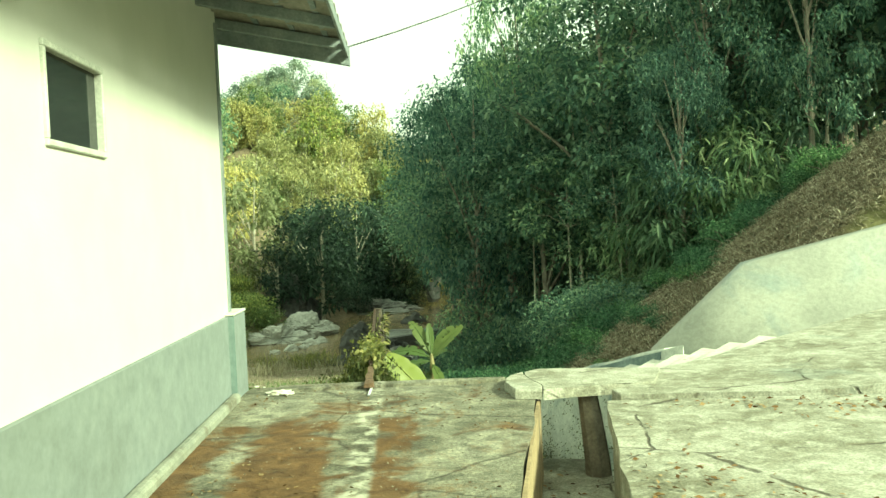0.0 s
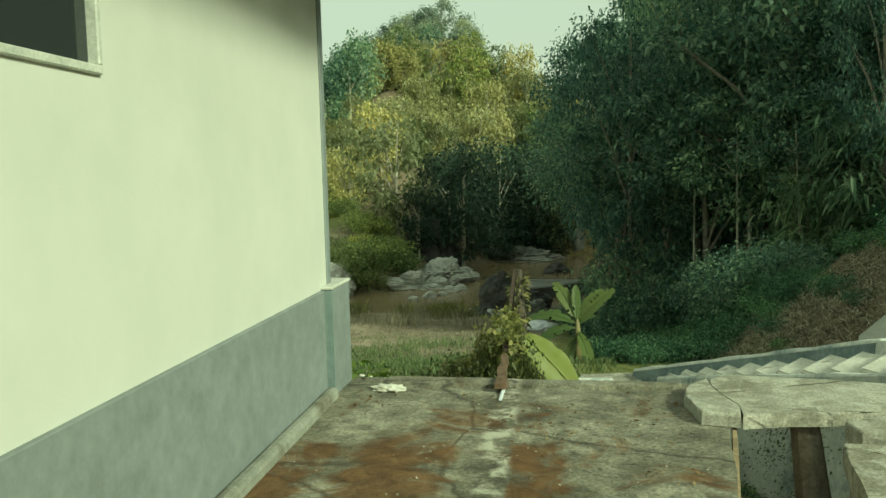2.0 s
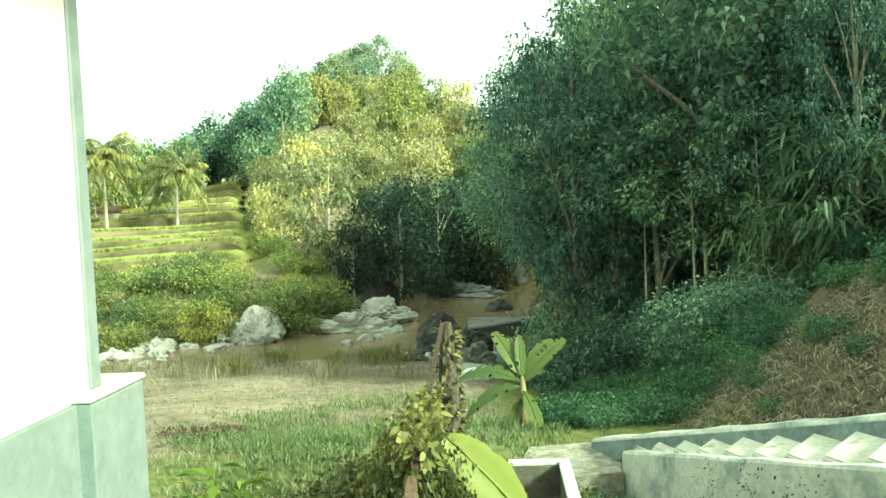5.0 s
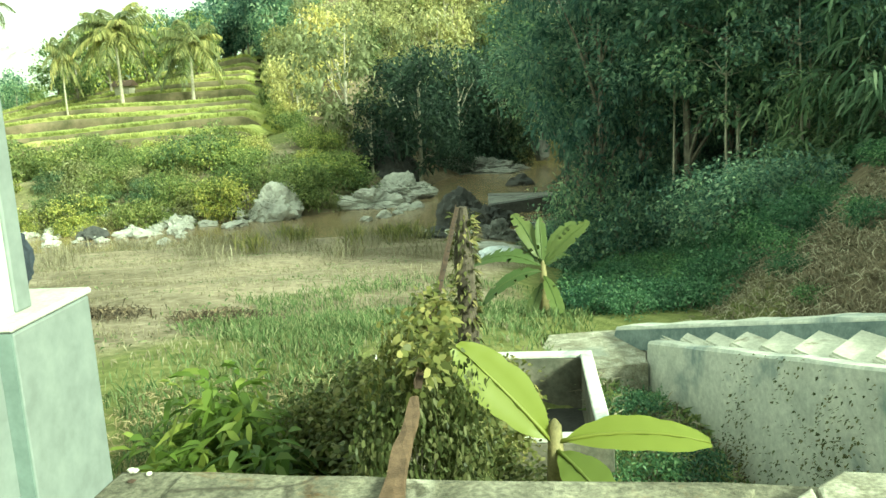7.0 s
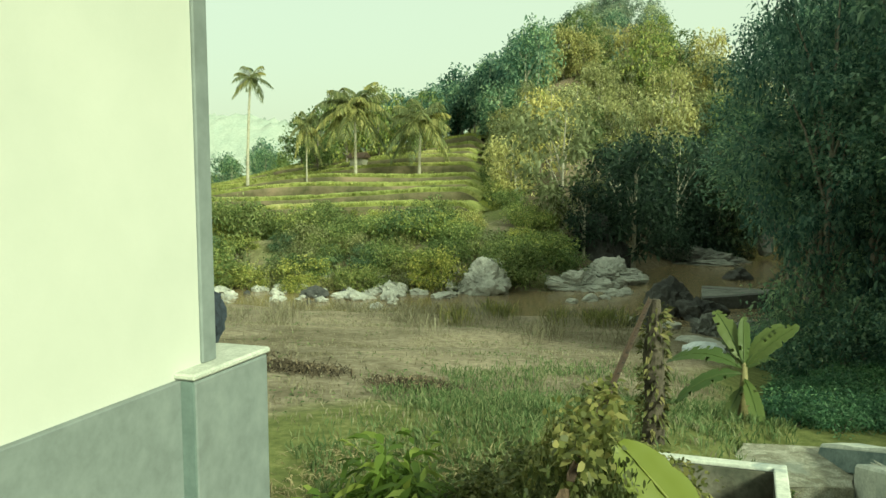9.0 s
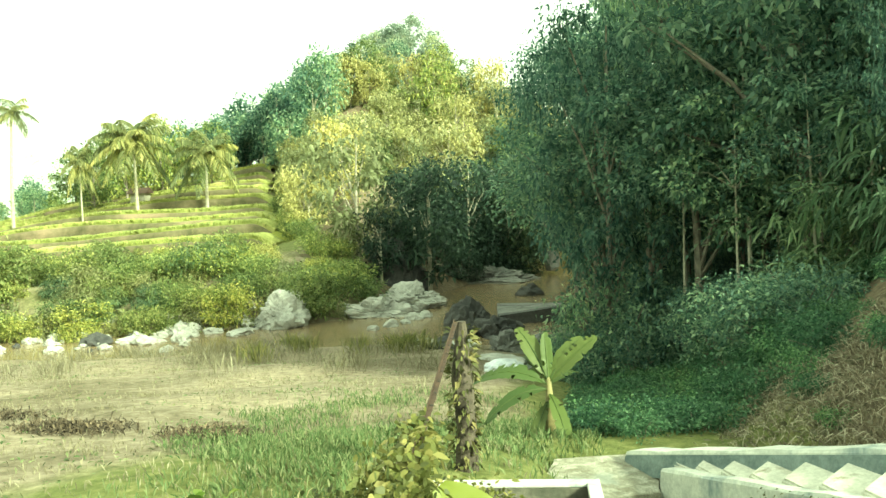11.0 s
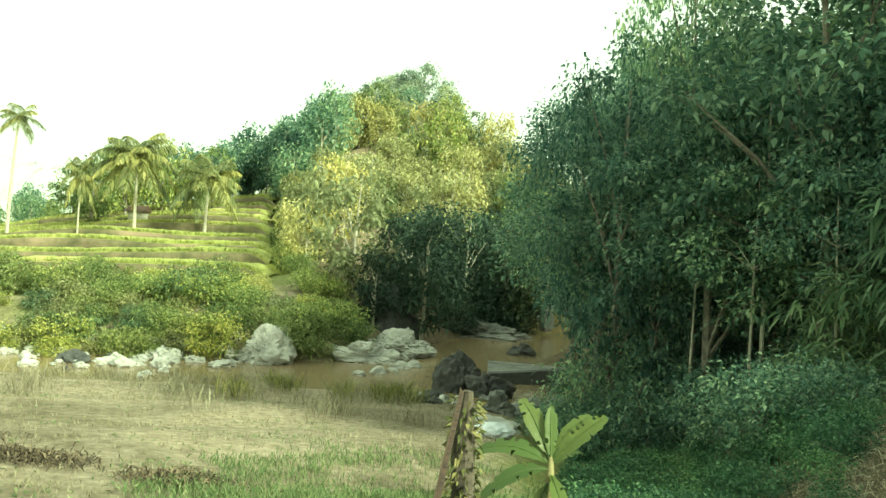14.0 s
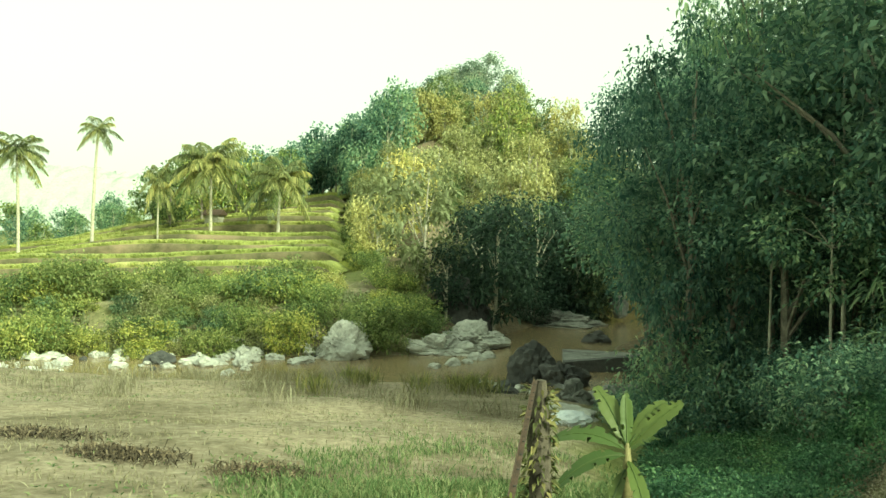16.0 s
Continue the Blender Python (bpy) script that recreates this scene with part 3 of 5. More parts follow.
def build_house():
    house = thing("house", "white plastered house with a grey-green painted base", "house", kind="structure")
    y0, y1 = -3.0, 9.70
    wy0, wy1, wz0, wz1 = 5.62, 6.45, 2.07, 2.585
    t = 0.18
    bm = bmesh.new()
    box(bm, WX - t, WX, y0, wy0, 0.80, 3.75)
    box(bm, WX - t, WX, wy1, y1, 0.80, 3.75)
    box(bm, WX - t, WX, wy0, wy1, 0.80, wz0)
    box(bm, WX - t, WX, wy0, wy1, wz1, 3.75)
    part("side_wall", bm, M_WALL, house, "white limewashed plaster wall")
    bm = bmesh.new()
    box(bm, -9.0, WX - t, y1 - 0.18, y1, 0.80, 3.75)
    part("end_wall", bm, M_WALL, house, "white limewashed end wall")
    bm = bmesh.new()
    box(bm, -9.0, WX, y0 - 0.2, y0, -0.3, 3.75)
    part("back_wall", bm, M_WALL, house)
    bm = bmesh.new()
    box(bm, -9.2, -9.0, y0, y1, -0.3, 3.75)
    part("far_wall", bm, M_WALL, house)
    bm = bmesh.new()
    box(bm, WX - t, WX + 0.03, y0, y1, -1.9, 0.80, 0.004, 1)
    part("dado", bm, M_DADO, house, "grey-green painted lower wall")
    bm = bmesh.new()
    box(bm, -9.0, WX - t, y1 - 0.18, y1 + 0.012, -1.9, 0.80)
    part("end_dado", bm, M_DADO, house, "grey-green painted lower end wall")
    # thick corner pier of the base
    bm = bmesh.new()
    box(bm, WX - 0.30, WX + 0.085, 9.46, 10.0, -1.9, 0.80, 0.012, 2)
    part("corner_pier", bm, M_DADO, house, "grey-green painted corner pier")
    bm = bmesh.new()
    box(bm, WX - 0.29, WX + 0.095, 9.445, 10.01, 0.803, 0.83, 0.008, 1)
    part("pier_cap", bm, M_FRAME, house, "pale cement cap")
    # thin dark strip paints the shade on the pier's step
    bm = bmesh.new()
    box(bm, WX + 0.031, WX + 0.087, 9.446, 9.458, 0.0, 0.80)
    part("pier_step", bm, M_DADO_SHADE, house, "step of the pier with shade put into its colour")
    # grey corner strip of the wall
    bm = bmesh.new()
    box(bm, WX - 0.10, WX + 0.014, 9.62, 9.716, 0.83, 3.62, 0.006, 1)
    part("corner_strip", bm, M_DADO, house, "grey painted corner strip")
    bm = bmesh.new()
    box(bm, WX + 0.031, WX + 0.12, y0, 9.44, -0.05, 0.075, 0.03, 2)
    part("plinth", bm, M_SKIRT, house, "low worn cement plinth")
    # window
    win = new("window")
    win.parent = house
    win["label"] = "small high window with dark glass"
    fr = 0.028
    for nm, a in (("head", (wy0, wy1, wz1 - fr, wz1 + 0.012)), ("sill", (wy0, wy1, wz0 - 0.008, wz0 + fr)), ("jamb", (wy0, wy0 + fr, wz0 + fr, wz1 - fr)), ("jamb", (wy1 - fr, wy1, wz0 + fr, wz1 - fr))):
        bm = bmesh.new()
        box(bm, WX - 0.10, WX + 0.022, a[0], a[1], a[2], a[3], 0.006, 1)
        part(nm, bm, M_FRAME, win)
    bm = bmesh.new()
    box(bm, WX - 0.03, WX - 0.024, wy0 + fr, wy1 - fr, wz0 + fr, wz1 - fr)
    part("pane", bm, M_GLASS, win, "dark glass pane")
    bm = bmesh.new()
    box(bm, WX - 0.9, WX - t - 0.01, wy0 - 0.3, wy1 + 0.3, wz0 - 0.3, wz1 + 0.3)
    part("dark_room", bm, M_DARK, house)
    # roof over the side wall
    ex, ez, wz = -0.74, 3.38, 3.62

    def roof_z(x):
        return wz + (x - WX) * (ez - wz) / (ex - WX)
    ye = 10.22
    v, f = [], []
    n = 150
    for j in range(n + 1):
        y = y0 - 0.4 + (ye - y0 + 0.4) * j / n
        w = 0.022 * math.sin(j * math.pi / 2.0)
        for x in (-5.6, WX, ex + 0.08):
            v.append((x, y, roof_z(x) + 0.13 + w))
    for j in range(n):
        for k in range(2):
            a = j * 3 + k
            f.append((a, a + 1, a + 4, a + 3))
    sheet = link_mesh("roof_sheet", v, f, M_ROOFSHEET, house, "corrugated roof sheeting")
    sol = sheet.modifiers.new("thick", "SOLIDIFY")
    sol.thickness = 0.012
    v2, f2 = [], []
    for x, z in ((-5.6, roof_z(-5.6) + 0.14), (-9.8, roof_z(-1.6) + 0.14)):
        for y in (y0 - 0.4, ye):
            v2.append((x, y, z))
    other = link_mesh("roof_far_side", v2, [(0, 1, 3, 2)], M_ROOFSHEET, house)
    other.modifiers.new("thick", "SOLIDIFY").thickness = 0.03

    def sloped(name, xa, xb, ya, yb, lift, deep, material, label=""):
        bm = bmesh.new()
        box(bm, xa, xb, ya, yb, 0, deep, 0.006, 1)
        for q in bm.verts:
            q.co.z += roof_z(q.co.x) + lift
        return part(name, bm, material, house, label)
    sloped("barge_board", WX - 0.1, ex + 0.10, ye - 0.035, ye, -0.10, 0.20, M_FASCIA, "grey weathered end board")
    sloped("eave_board", ex + 0.06, ex + 0.085, y0 - 0.4, ye - 0.036, -0.02, 0.11, M_FASCIA, "grey weathered eave board")
    for i in range(14):
        y = 9.85 - i * 0.92
        sloped("rafter", -5.5, ex + 0.05, y, y + 0.06, -0.005, 0.10, M_FASCIA)
    for x in (-1.55, -1.20, -0.88):
        bm = bmesh.new()
        box(bm, x, x + 0.05, y0 - 0.3, ye - 0.04, roof_z(x) + 0.098, roof_z(x) + 0.125)
        part("batten", bm, M_FASCIA, house)
    # gable ends close the house above its walls
    for y in (y0 - 0.2, y1 - 0.18):
        v3 = [(-9.0, y, 3.75), (WX - 0.19, y, 3.75), (WX - 0.19, y, roof_z(WX) + 0.12), (-5.6, y, roof_z(-5.6) + 0.1), (-9.0, y, roof_z(-2.3) + 0.1)]
        g = link_mesh("gable", v3, [(0, 1, 2, 3, 4)], M_WALL, house)
        g.modifiers.new("thick", "SOLIDIFY").thickness = 0.15
    return house


build_house()


# ---------------------------------------------------------------- terrace, channel, platforms
def terrace_x(y):
    return 0.44 + (max(y, 6.1) - 6.1) * 0.187 if not hasattr(y, "shape") else 0.44 + (np.maximum(y, 6.1) - 6.1) * 0.187


def build_terrace():
    t = thing("terrace", "mossy grey concrete terrace beside the house", "terrace", kind="structure")
    out = [(WX + 0.02, -6.0), (terrace_x(-6.0), -6.0), (terrace_x(6.1), 6.1), (terrace_x(9.86), 9.86), (-0.2, 9.93), (WX + 0.09, 10.06)]
    part("slab", prism(out, -0.16, 0.0, 0.35, 0.018, 0.02), M_TERRACE, t)
    base = [(WX + 0.02, -6.0), (terrace_x(-6.0) - 0.03, -6.0), (terrace_x(6.1) - 0.03, 6.1), (terrace_x(9.78) - 0.03, 9.78), (WX + 0.1, 9.95)]
    part("retaining_wall", prism(base, -2.3, -0.161, 0.6, 0.0, 0.0), M_SLAB, t, "stained rubble wall under the terrace")
    face = [(0.444, -6), (0.47, -6), (0.47, 6.1), (terrace_x(9.0) + 0.03, 9.0), (terrace_x(9.0) + 0.004, 9.0), (0.444, 6.1)]
    part("edge_face", prism(face, -0.9, -0.015, 0.5, 0.004, 0.004), M_EDGE_SUNLIT, t, "stained edge of the slab, sunlight put into its ochre colour")
    # raised worn rim along the outer end
    rim = [(WX + 0.4, 9.74), (0.7, 9.68), (0.78, 9.80), (WX + 0.4, 9.97)]
    part("rim", prism(rim, -0.02, 0.03, 0.25, 0.012, 0.012), M_TERRACE, t)
    return t


build_terrace()


def build_platform():
    t = thing("platform", "cracked lichen-white concrete platform beyond the channel", "platform", kind="structure")
    a = [(1.46, 8.30), (1.0, 5.8), (0.98, -5.5), (9.0, -5.5), (9.0, 7.3), (3.66, 7.99)]
    part("slab", prism(a, -0.08, 0.06, 0.3, 0.02, 0.015), M_SLAB, t, "lichen-white cracked slab")
    part("base", prism([(1.49, 8.27), (1.03, 5.8), (1.01, -5.4), (8.9, -5.4), (8.9, 7.3), (3.60, 7.95)], -1.2, -0.081, 0.6, 0, 0), M_SLAB, t)
    b = [(1.60, 8.70), (1.62, 8.46), (3.5, 8.15), (9.0, 7.45), (9.5, 12.3), (6.0, 12.2), (3.9, 10.75), (2.3, 9.62), (2.06, 8.88)]
    part("upper_slab", prism(b, -0.05, lambda x, y: 0.07 + 0.05 * max(0, x - 3), 0.3, 0.025, 0.015), M_SLAB, t, "broken upper slab with a ragged edge")
    part("upper_base", prism([(1.75, 8.6), (3.5, 8.25), (8.9, 7.5), (9.3, 12.1), (6.0, 12.0), (3.9, 10.6), (2.4, 9.5)], -1.9, -0.051, 0.6, 0, 0), M_SLAB, t)
    return t


build_platform()
ch = prism([(0.3, -6), (1.1, -6), (1.15, 5.8), (1.7, 9.4), (0.9, 9.6), (0.3, 6.0)], -1.2, -0.75, 0.5, 0.01, 0)
tagged(part("drain_bed", ch, M_SLAB), "dark littered bed of the open drain channel", "drain", kind="structure")
br = thing("bridge_slab", "cracked broken concrete slab laid across the drain", "slab")
part("short_piece", prism([(0.71, 9.22), (0.76, 8.80), (0.99, 8.74), (1.03, 8.98), (0.93, 9.30), (0.95, 9.70), (0.80, 9.55)], 0.004, 0.09, 0.12, 0.012, 0.018), M_SLAB, br)
part("long_piece", prism([(1.00, 8.73), (1.30, 8.80), (2.04, 8.87), (2.28, 9.54), (1.10, 9.82), (0.965, 9.70), (0.945, 9.31), (1.045, 8.98)], -0.004, 0.09, 0.14, 0.014, 0.018), M_SLAB, br)
post = thing("support_post", "dark weathered stone post propping the slab", "post")
_v, _f = tube([(1.52, 8.92, -1.0), (1.50, 8.95, -0.6), (1.46, 8.98, -0.2), (1.44, 9.0, -0.006)], [0.13, 0.115, 0.10, 0.09], 8)
link_mesh("shaft", _v, _f, M_BARK, post)


# ---------------------------------------------------------------- stair down to the valley
NEAR = [(1.41, 16.62, -1.58), (3.42, 10.4, -0.01)]
FAR = [(1.14, 17.57, -1.68), (3.92, 12.15, 0.02)]


def along(line, f):
    return tuple(line[0][k] + (line[1][k] - line[0][k]) * f for k in range(3))


def stringer(line, w, deep, lift, name, parent, side, drop=0.0):
    a, b = Vector(line[0]), Vector(line[1])
    d = (b - a)
    s = Vector((d.y, -d.x, 0)).normalized() * side
    n = 14
    v, f = [], []
    for i in range(n + 1):
        p = a + d * (i / n)
        q = 0.012 * math.sin(i * 2.3) - (drop if i == n else 0.0)
        for o, z in ((s * w, lift + q), (s * 0.0, lift + q), (-s * 0.02, lift - 0.03), (-s * 0.10, -deep), (s * (w + 0.02), -deep)):
            v.append(p + o + Vector((0, 0, z)))
    for i in range(n):
        for k in range(5):
            f.append((i * 5 + k, i * 5 + (k + 1) % 5, (i + 1) * 5 + (k + 1) % 5, (i + 1) * 5 + k))
    f += [tuple(range(5)), tuple(n * 5 + k for k in range(5))]
    bm = bmesh.new()
    vs = [bm.verts.new(q) for q in v]
    for q in f:
        bm.faces.new([vs[i] for i in q])
    return part(name, bm, M_STAIR, parent)


def build_stair():
    t = thing("stairs", "limewashed concrete stairs going down the bank", "stairs", kind="structure")
    stringer(NEAR, 0.15, 2.7, 0.0, "side_wall", t, -1)["label"] = "stained limewashed side wall of the stairs"
    far = [FAR[0], along(FAR, 0.88)]
    kerb = stringer(far, 0.24, 0.62, 0.0, "far_kerb", t, -1, 0.4)
    kerb["label"] = "pale concrete kerb of the stairs"
    a, b = Vector(far[0]), Vector(along(FAR, 0.81))
    d = b - a
    s = Vector((d.y, -d.x, 0)).normalized()
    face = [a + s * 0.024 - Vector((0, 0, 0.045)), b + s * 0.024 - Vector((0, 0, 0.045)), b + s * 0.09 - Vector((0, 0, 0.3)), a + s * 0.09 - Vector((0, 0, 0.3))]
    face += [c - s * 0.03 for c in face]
    link_mesh("kerb_face", face, [(0, 1, 2, 3), (7, 6, 5, 4), (0, 4, 5, 1), (1, 5, 6, 2), (2, 6, 7, 3), (3, 7, 4, 0)], M_KERB_FACE, kerb, "dark mottled inner face")
    n = 13
    for i in range(n):
        f0, f1 = i / n, (i + 1.0) / n
        p, q = Vector(along(NEAR, f0)), Vector(along(NEAR, f1))
        r, s = Vector(along(FAR, f0 + 0.165)), Vector(along(FAR, f1 + 0.165))
        d = (q - p).normalized()
        sd = Vector((-d.y, d.x, 0)).normalized() * 0.14
        ov = Vector((d.x, d.y, 0)) * 0.02
        zn = p.z + 0.045
        zf = zn + 0.5 * (r.z - p.z) - 0.03
        p, q = p + sd, q + sd
        bm = bmesh.new()
        ring = [(p - ov, zn), (q, zn + 0.012), (s, zf + 0.012), (r - ov, zf)]
        lo = [bm.verts.new((c.x, c.y, z - 0.45)) for c, z in ring]
        hi = [bm.verts.new((c.x, c.y, z)) for c, z in ring]
        bm.faces.new(lo[::-1])
        top = bm.faces.new(hi)
        for k in range(4):
            bm.faces.new((lo[k], lo[(k + 1) % 4], hi[(k + 1) % 4], hi[k]))
        bmesh.ops.bevel(bm, geom=list(top.edges), offset=0.02, segments=2, affect="EDGES")
        part("step", bm, M_STEP, t)
    part("landing", prism([(0.0, 16.0), (1.38, 16.5), (1.5, 17.9), (0.25, 17.7)], -2.6, -1.80, 0.3, 0.04, 0.03), M_SLAB, t, "broken pale landing slab")
    return t


build_stair()


def build_embankment():
    bot = [Vector((3.25, 13.45, -0.75)), Vector((4.6, 12.9, -0.35)), Vector((6.6, 12.45, 0.15)), Vector((12.0, 11.2, 0.6))]
    top = [Vector((3.40, 13.55, -0.42)), Vector((4.72, 13.35, 0.82)), Vector((6.65, 13.1, 1.27)), Vector((12.0, 12.4, 2.4))]
    back = Vector((0.1, 0.9, 0.02))
    bm = bmesh.new()
    rows = []
    for a, b in zip(bot, top):
        rows.append([bm.verts.new(c) for c in (a - Vector((0, 0, 1.2)), a, a.lerp(b, 0.5) + Vector((0, 0.02, 0)), b, b + back * 0.4, b + back - Vector((0, 0, 2)))])
    for p, q in zip(rows[:-1], rows[1:]):
        for k in range(5):
            bm.faces.new((p[k], q[k], q[k + 1], p[k + 1]))
    bm.faces.new(rows[0])
    bm.faces.new(rows[-1][::-1])
    return tagged(part("embankment", bm, M_BANKLINING, smooth=True), "sloping pale cement bank lining above the stairs", "retaining wall", kind="structure")


build_embankment()


def build_tank():
    t = thing("water_tank", "open concrete tank sunk in the bank with pale rim", "tank")
    x0, x1, y0, y1, z = -1.75, 0.66, 13.5, 15.8, -1.40
    w = 0.12
    for nm, a in (("wall", (x0, x1, y1 - w, y1)), ("wall", (x0, x1, y0, y0 + w)), ("wall", (x0, x0 + w, y0 + w, y1 - w)), ("wall", (x1 - w, x1, y0 + w, y1 - w))):
        bm = bmesh.new()
        box(bm, a[0], a[1], a[2], a[3], z - 0.9, z - 0.052, 0.01, 1)
        part(nm, bm, M_TANK, t)
        bm = bmesh.new()
        box(bm, a[0] - 0.006, a[1] + 0.006, a[2] - 0.006, a[3] + 0.006, z - 0.05, z, 0.014, 2)
        part("rim", bm, M_STAIR, t, "pale worn rim")
    bm = bmesh.new()
    box(bm, x0 + w, x1 - w, y0 + w, y1 - w, z - 0.95, z - 0.62)
    part("standing_water", bm, M_DARK, t, "dark standing water")
    return t


build_tank()


# ---------------------------------------------------------------- rocks
def rock(name, x, y, z, sx, sy, sz, material, label, seed, turn=0.0, cuts=3, rough=0.17):
    bm = bmesh.new()
    bmesh.ops.create_icosphere(bm, subdivisions=cuts, radius=1.0)
    rnd = random.Random(seed)
    off = Vector((rnd.uniform(0, 50), rnd.uniform(0, 50), rnd.uniform(0, 50)))
    planes = [(Vector((rnd.uniform(-1, 1), rnd.uniform(-1, 1), rnd.uniform(-0.4, 1))).normalized(), rnd.uniform(0.56, 0.9)) for _ in range(24)]
    for v in bm.verts:
        c = v.co.normalized()
        r = 1.0
        for nrm, d in planes:
            k = c.dot(nrm)
            if k > 0.05:
                r = min(r, d / k)
        q = c + Vector((noise.noise(c * 3 + off), noise.noise(c * 3 - off), noise.noise(c * 3 + off * 2))) * 0.25
        r += noise.cell(Vector((q.x * 2.6, q.y * 2.6, q.z * 3.0)) + off) * rough * 0.3 + noise.cell(Vector((q.x * 6, q.y * 6, q.z * 7)) + off) * rough * 0.2
        r += (noise.noise(c * 1.8 + off) * rough + noise.noise(c * 5 + off) * rough * 0.4 + noise.noise(c * 11 + off) * rough * 0.25)
        p = c * r
        v.co = Vector((p.x * sx, p.y * sy, max(p.z, -0.7) * sz))
    ob = part(name, bm, material)
    ob.matrix_basis = pose(x, y, z, 0, 0, turn)
    return tagged(ob, label, "rock")


rock("boulder", -12.6, 49.6, -4.55, 1.75, 1.2, 1.5, M_ROCK_W, "tall pale boulder at the river edge", 3, 25, 5, 0.24)
rock("rock_ledge", -8.4, 52.6, -4.9, 2.9, 1.6, 1.1, M_ROCK_W, "broad pale rock ledge reaching into the river", 5, -8, 5, 0.3)
rock("rock_ledge", -6.9, 55.4, -4.75, 2.6, 1.8, 1.3, M_ROCK_W, "pale pointed rock slope beside the river", 8, 15, 5, 0.26)
for k, (x, y, s) in enumerate(((-6.1, 50.6, 0.55), (-5.5, 51.4, 0.45), (-6.9, 48.6, 0.5), (-7.6, 47.6, 0.35), (-6.3, 49.4, 0.3))):
    rock("river_stone", x, y, -4.95, s * 1.3, s, s * 0.7, M_ROCK_W, "pale flat stone standing in the shallow river", 20 + k, k * 40)
rock("dark_boulder", -2.75, 45.6, -4.6, 1.35, 1.2, 1.75, M_ROCK_D, "large dark boulder in the stream", 41, 0, 4, 0.2)
rock("dark_boulder", -1.4, 44.6, -4.8, 1.1, 0.9, 0.9, M_ROCK_D, "low dark boulder in the stream", 42, 0, 4, 0.28)
rock("dark_boulder", 0.0, 59.2, -4.9, 0.95, 0.8, 0.85, M_ROCK_D, "round dark boulder below the rapids", 43)
for k, (x, y, s) in enumerate(((-4.4, 42.4, 0.5), (-3.7, 42.8, 0.6), (-3.1, 42.2, 0.4), (-4.9, 43.1, 0.35), (-2.4, 41.6, 0.5), (-3.6, 41.0, 0.55))):
    rock("stream_stone", x, y, ground_z(x, y) + 0.1, s * 1.2, s, s * 0.6, M_ROCK_D if k % 2 else M_ROCK_W, "small stone at the edge of the stream", 50 + k, k * 33)
rock("pale_rock", 0.9, 38.9, ground_z(0.9, 38.9) + 0.25, 1.35, 0.9, 1.0, M_ROCK_M, "grey rock beside the gully", 61, 0, 4, 0.26)
rock("pale_rock", -0.9, 38.2, ground_z(-0.9, 38.2) + 0.1, 0.8, 0.6, 0.8, M_ROCK_M, "upright grey rock beside the gully", 64, 30, 4, 0.26)
rock("pale_rock", -0.2, 39.6, ground_z(-0.2, 39.6), 0.7, 0.6, 0.55, M_ROCK_W, "small pale rock beside the gully", 62)
rock("gravel_bank", -1.1, 34.6, ground_z(-1.1, 34.6) - 0.05, 1.5, 1.5, 0.22, M_ROCK_W, "flat pale gravel bank in the gully", 63)
rock("cliff", -3.0, 67.6, -5.1, 5.2, 2.2, 1.35, M_ROCK_M, "grey rock face along the shaded river bend", 71, 4, 5, 0.24)
rock("cliff", -8.3, 60.5, -4.2, 2.4, 2.2, 2.9, M_ROCK_D, "shaded rock bank below the trees", 72, 20, 4)
for k, (x, y, z, s) in enumerate(((1.6, 72, -4.0, 1.0), (2.6, 78, -2.6, 1.2), (1.2, 84, -1.4, 1.1), (3.4, 75, -3.2, 0.9))):
    rock("rapids_rock", x, y, z, s, s, s * 1.1, M_ROCK_M, "grey rock in the rapids of the gorge", 80 + k, k * 50)
# a rubble margin along the far bank
_r = random.Random(7)
for k in range(170):
    f = k / 169
    x = -13.6 - 22 * f + _r.uniform(-0.5, 0.5)
    y = 48.6 - 7.6 * f + _r.gauss(0, 2.0)
    s = 0.12 + 0.62 * _r.random() ** 2.6
    rock("bank_stone", x, y, max(ground_z(x, y), -5.0) + 0.08, s * 1.2, s, s * _r.uniform(0.4, 0.85), M_ROCK_W if _r.random() < 0.92 else M_ROCK_D, "pale stone of the rubble river bank", 100 + k, _r.uniform(0, 360), 3, 0.26)
wr = thing("weir", "low dark concrete weir across the stream", "weir")
part("upper_sill", prism([(-1.8, 53.2), (2.4, 52.6), (2.4, 53.4), (-1.8, 54.0)], -5.6, -4.75, 0.5, 0.05, 0.04), M_ROCK_W, wr, "pale upper sill")
part("lower_sill", prism([(-1.5, 48.0), (2.2, 49.0), (2.2, 49.5), (-1.6, 48.6)], -5.8, lambda x, y: -4.42 + 0.08 * x, 0.5, 0.05, 0.04), M_ROCK_D, wr, "dark lower sill")
part("apron", prism([(-1.6, 48.65), (2.2, 49.55), (2.3, 52.5), (-1.8, 53.1)], -5.8, -4.62, 0.5, 0.03, 0.02), M_ROCK_M, wr, "wet pale apron")
sack = bmesh.new()
bmesh.ops.create_icosphere(sack, subdivisions=3, radius=1)
for v in sack.verts:
    v.co = Vector((v.co.x * 0.55, v.co.y * 0.35, v.co.z * 0.24)) * (1 + 0.25 * noise.noise(v.co * 2.5))
so = tagged(part("plastic_sack", sack, M_SACK), "crumpled white plastic sack lying in the gully", "sack")
so.matrix_basis = pose(-0.75, 30.6, ground_z(-0.75, 30.6) + 0.16, 0, 0, 20)


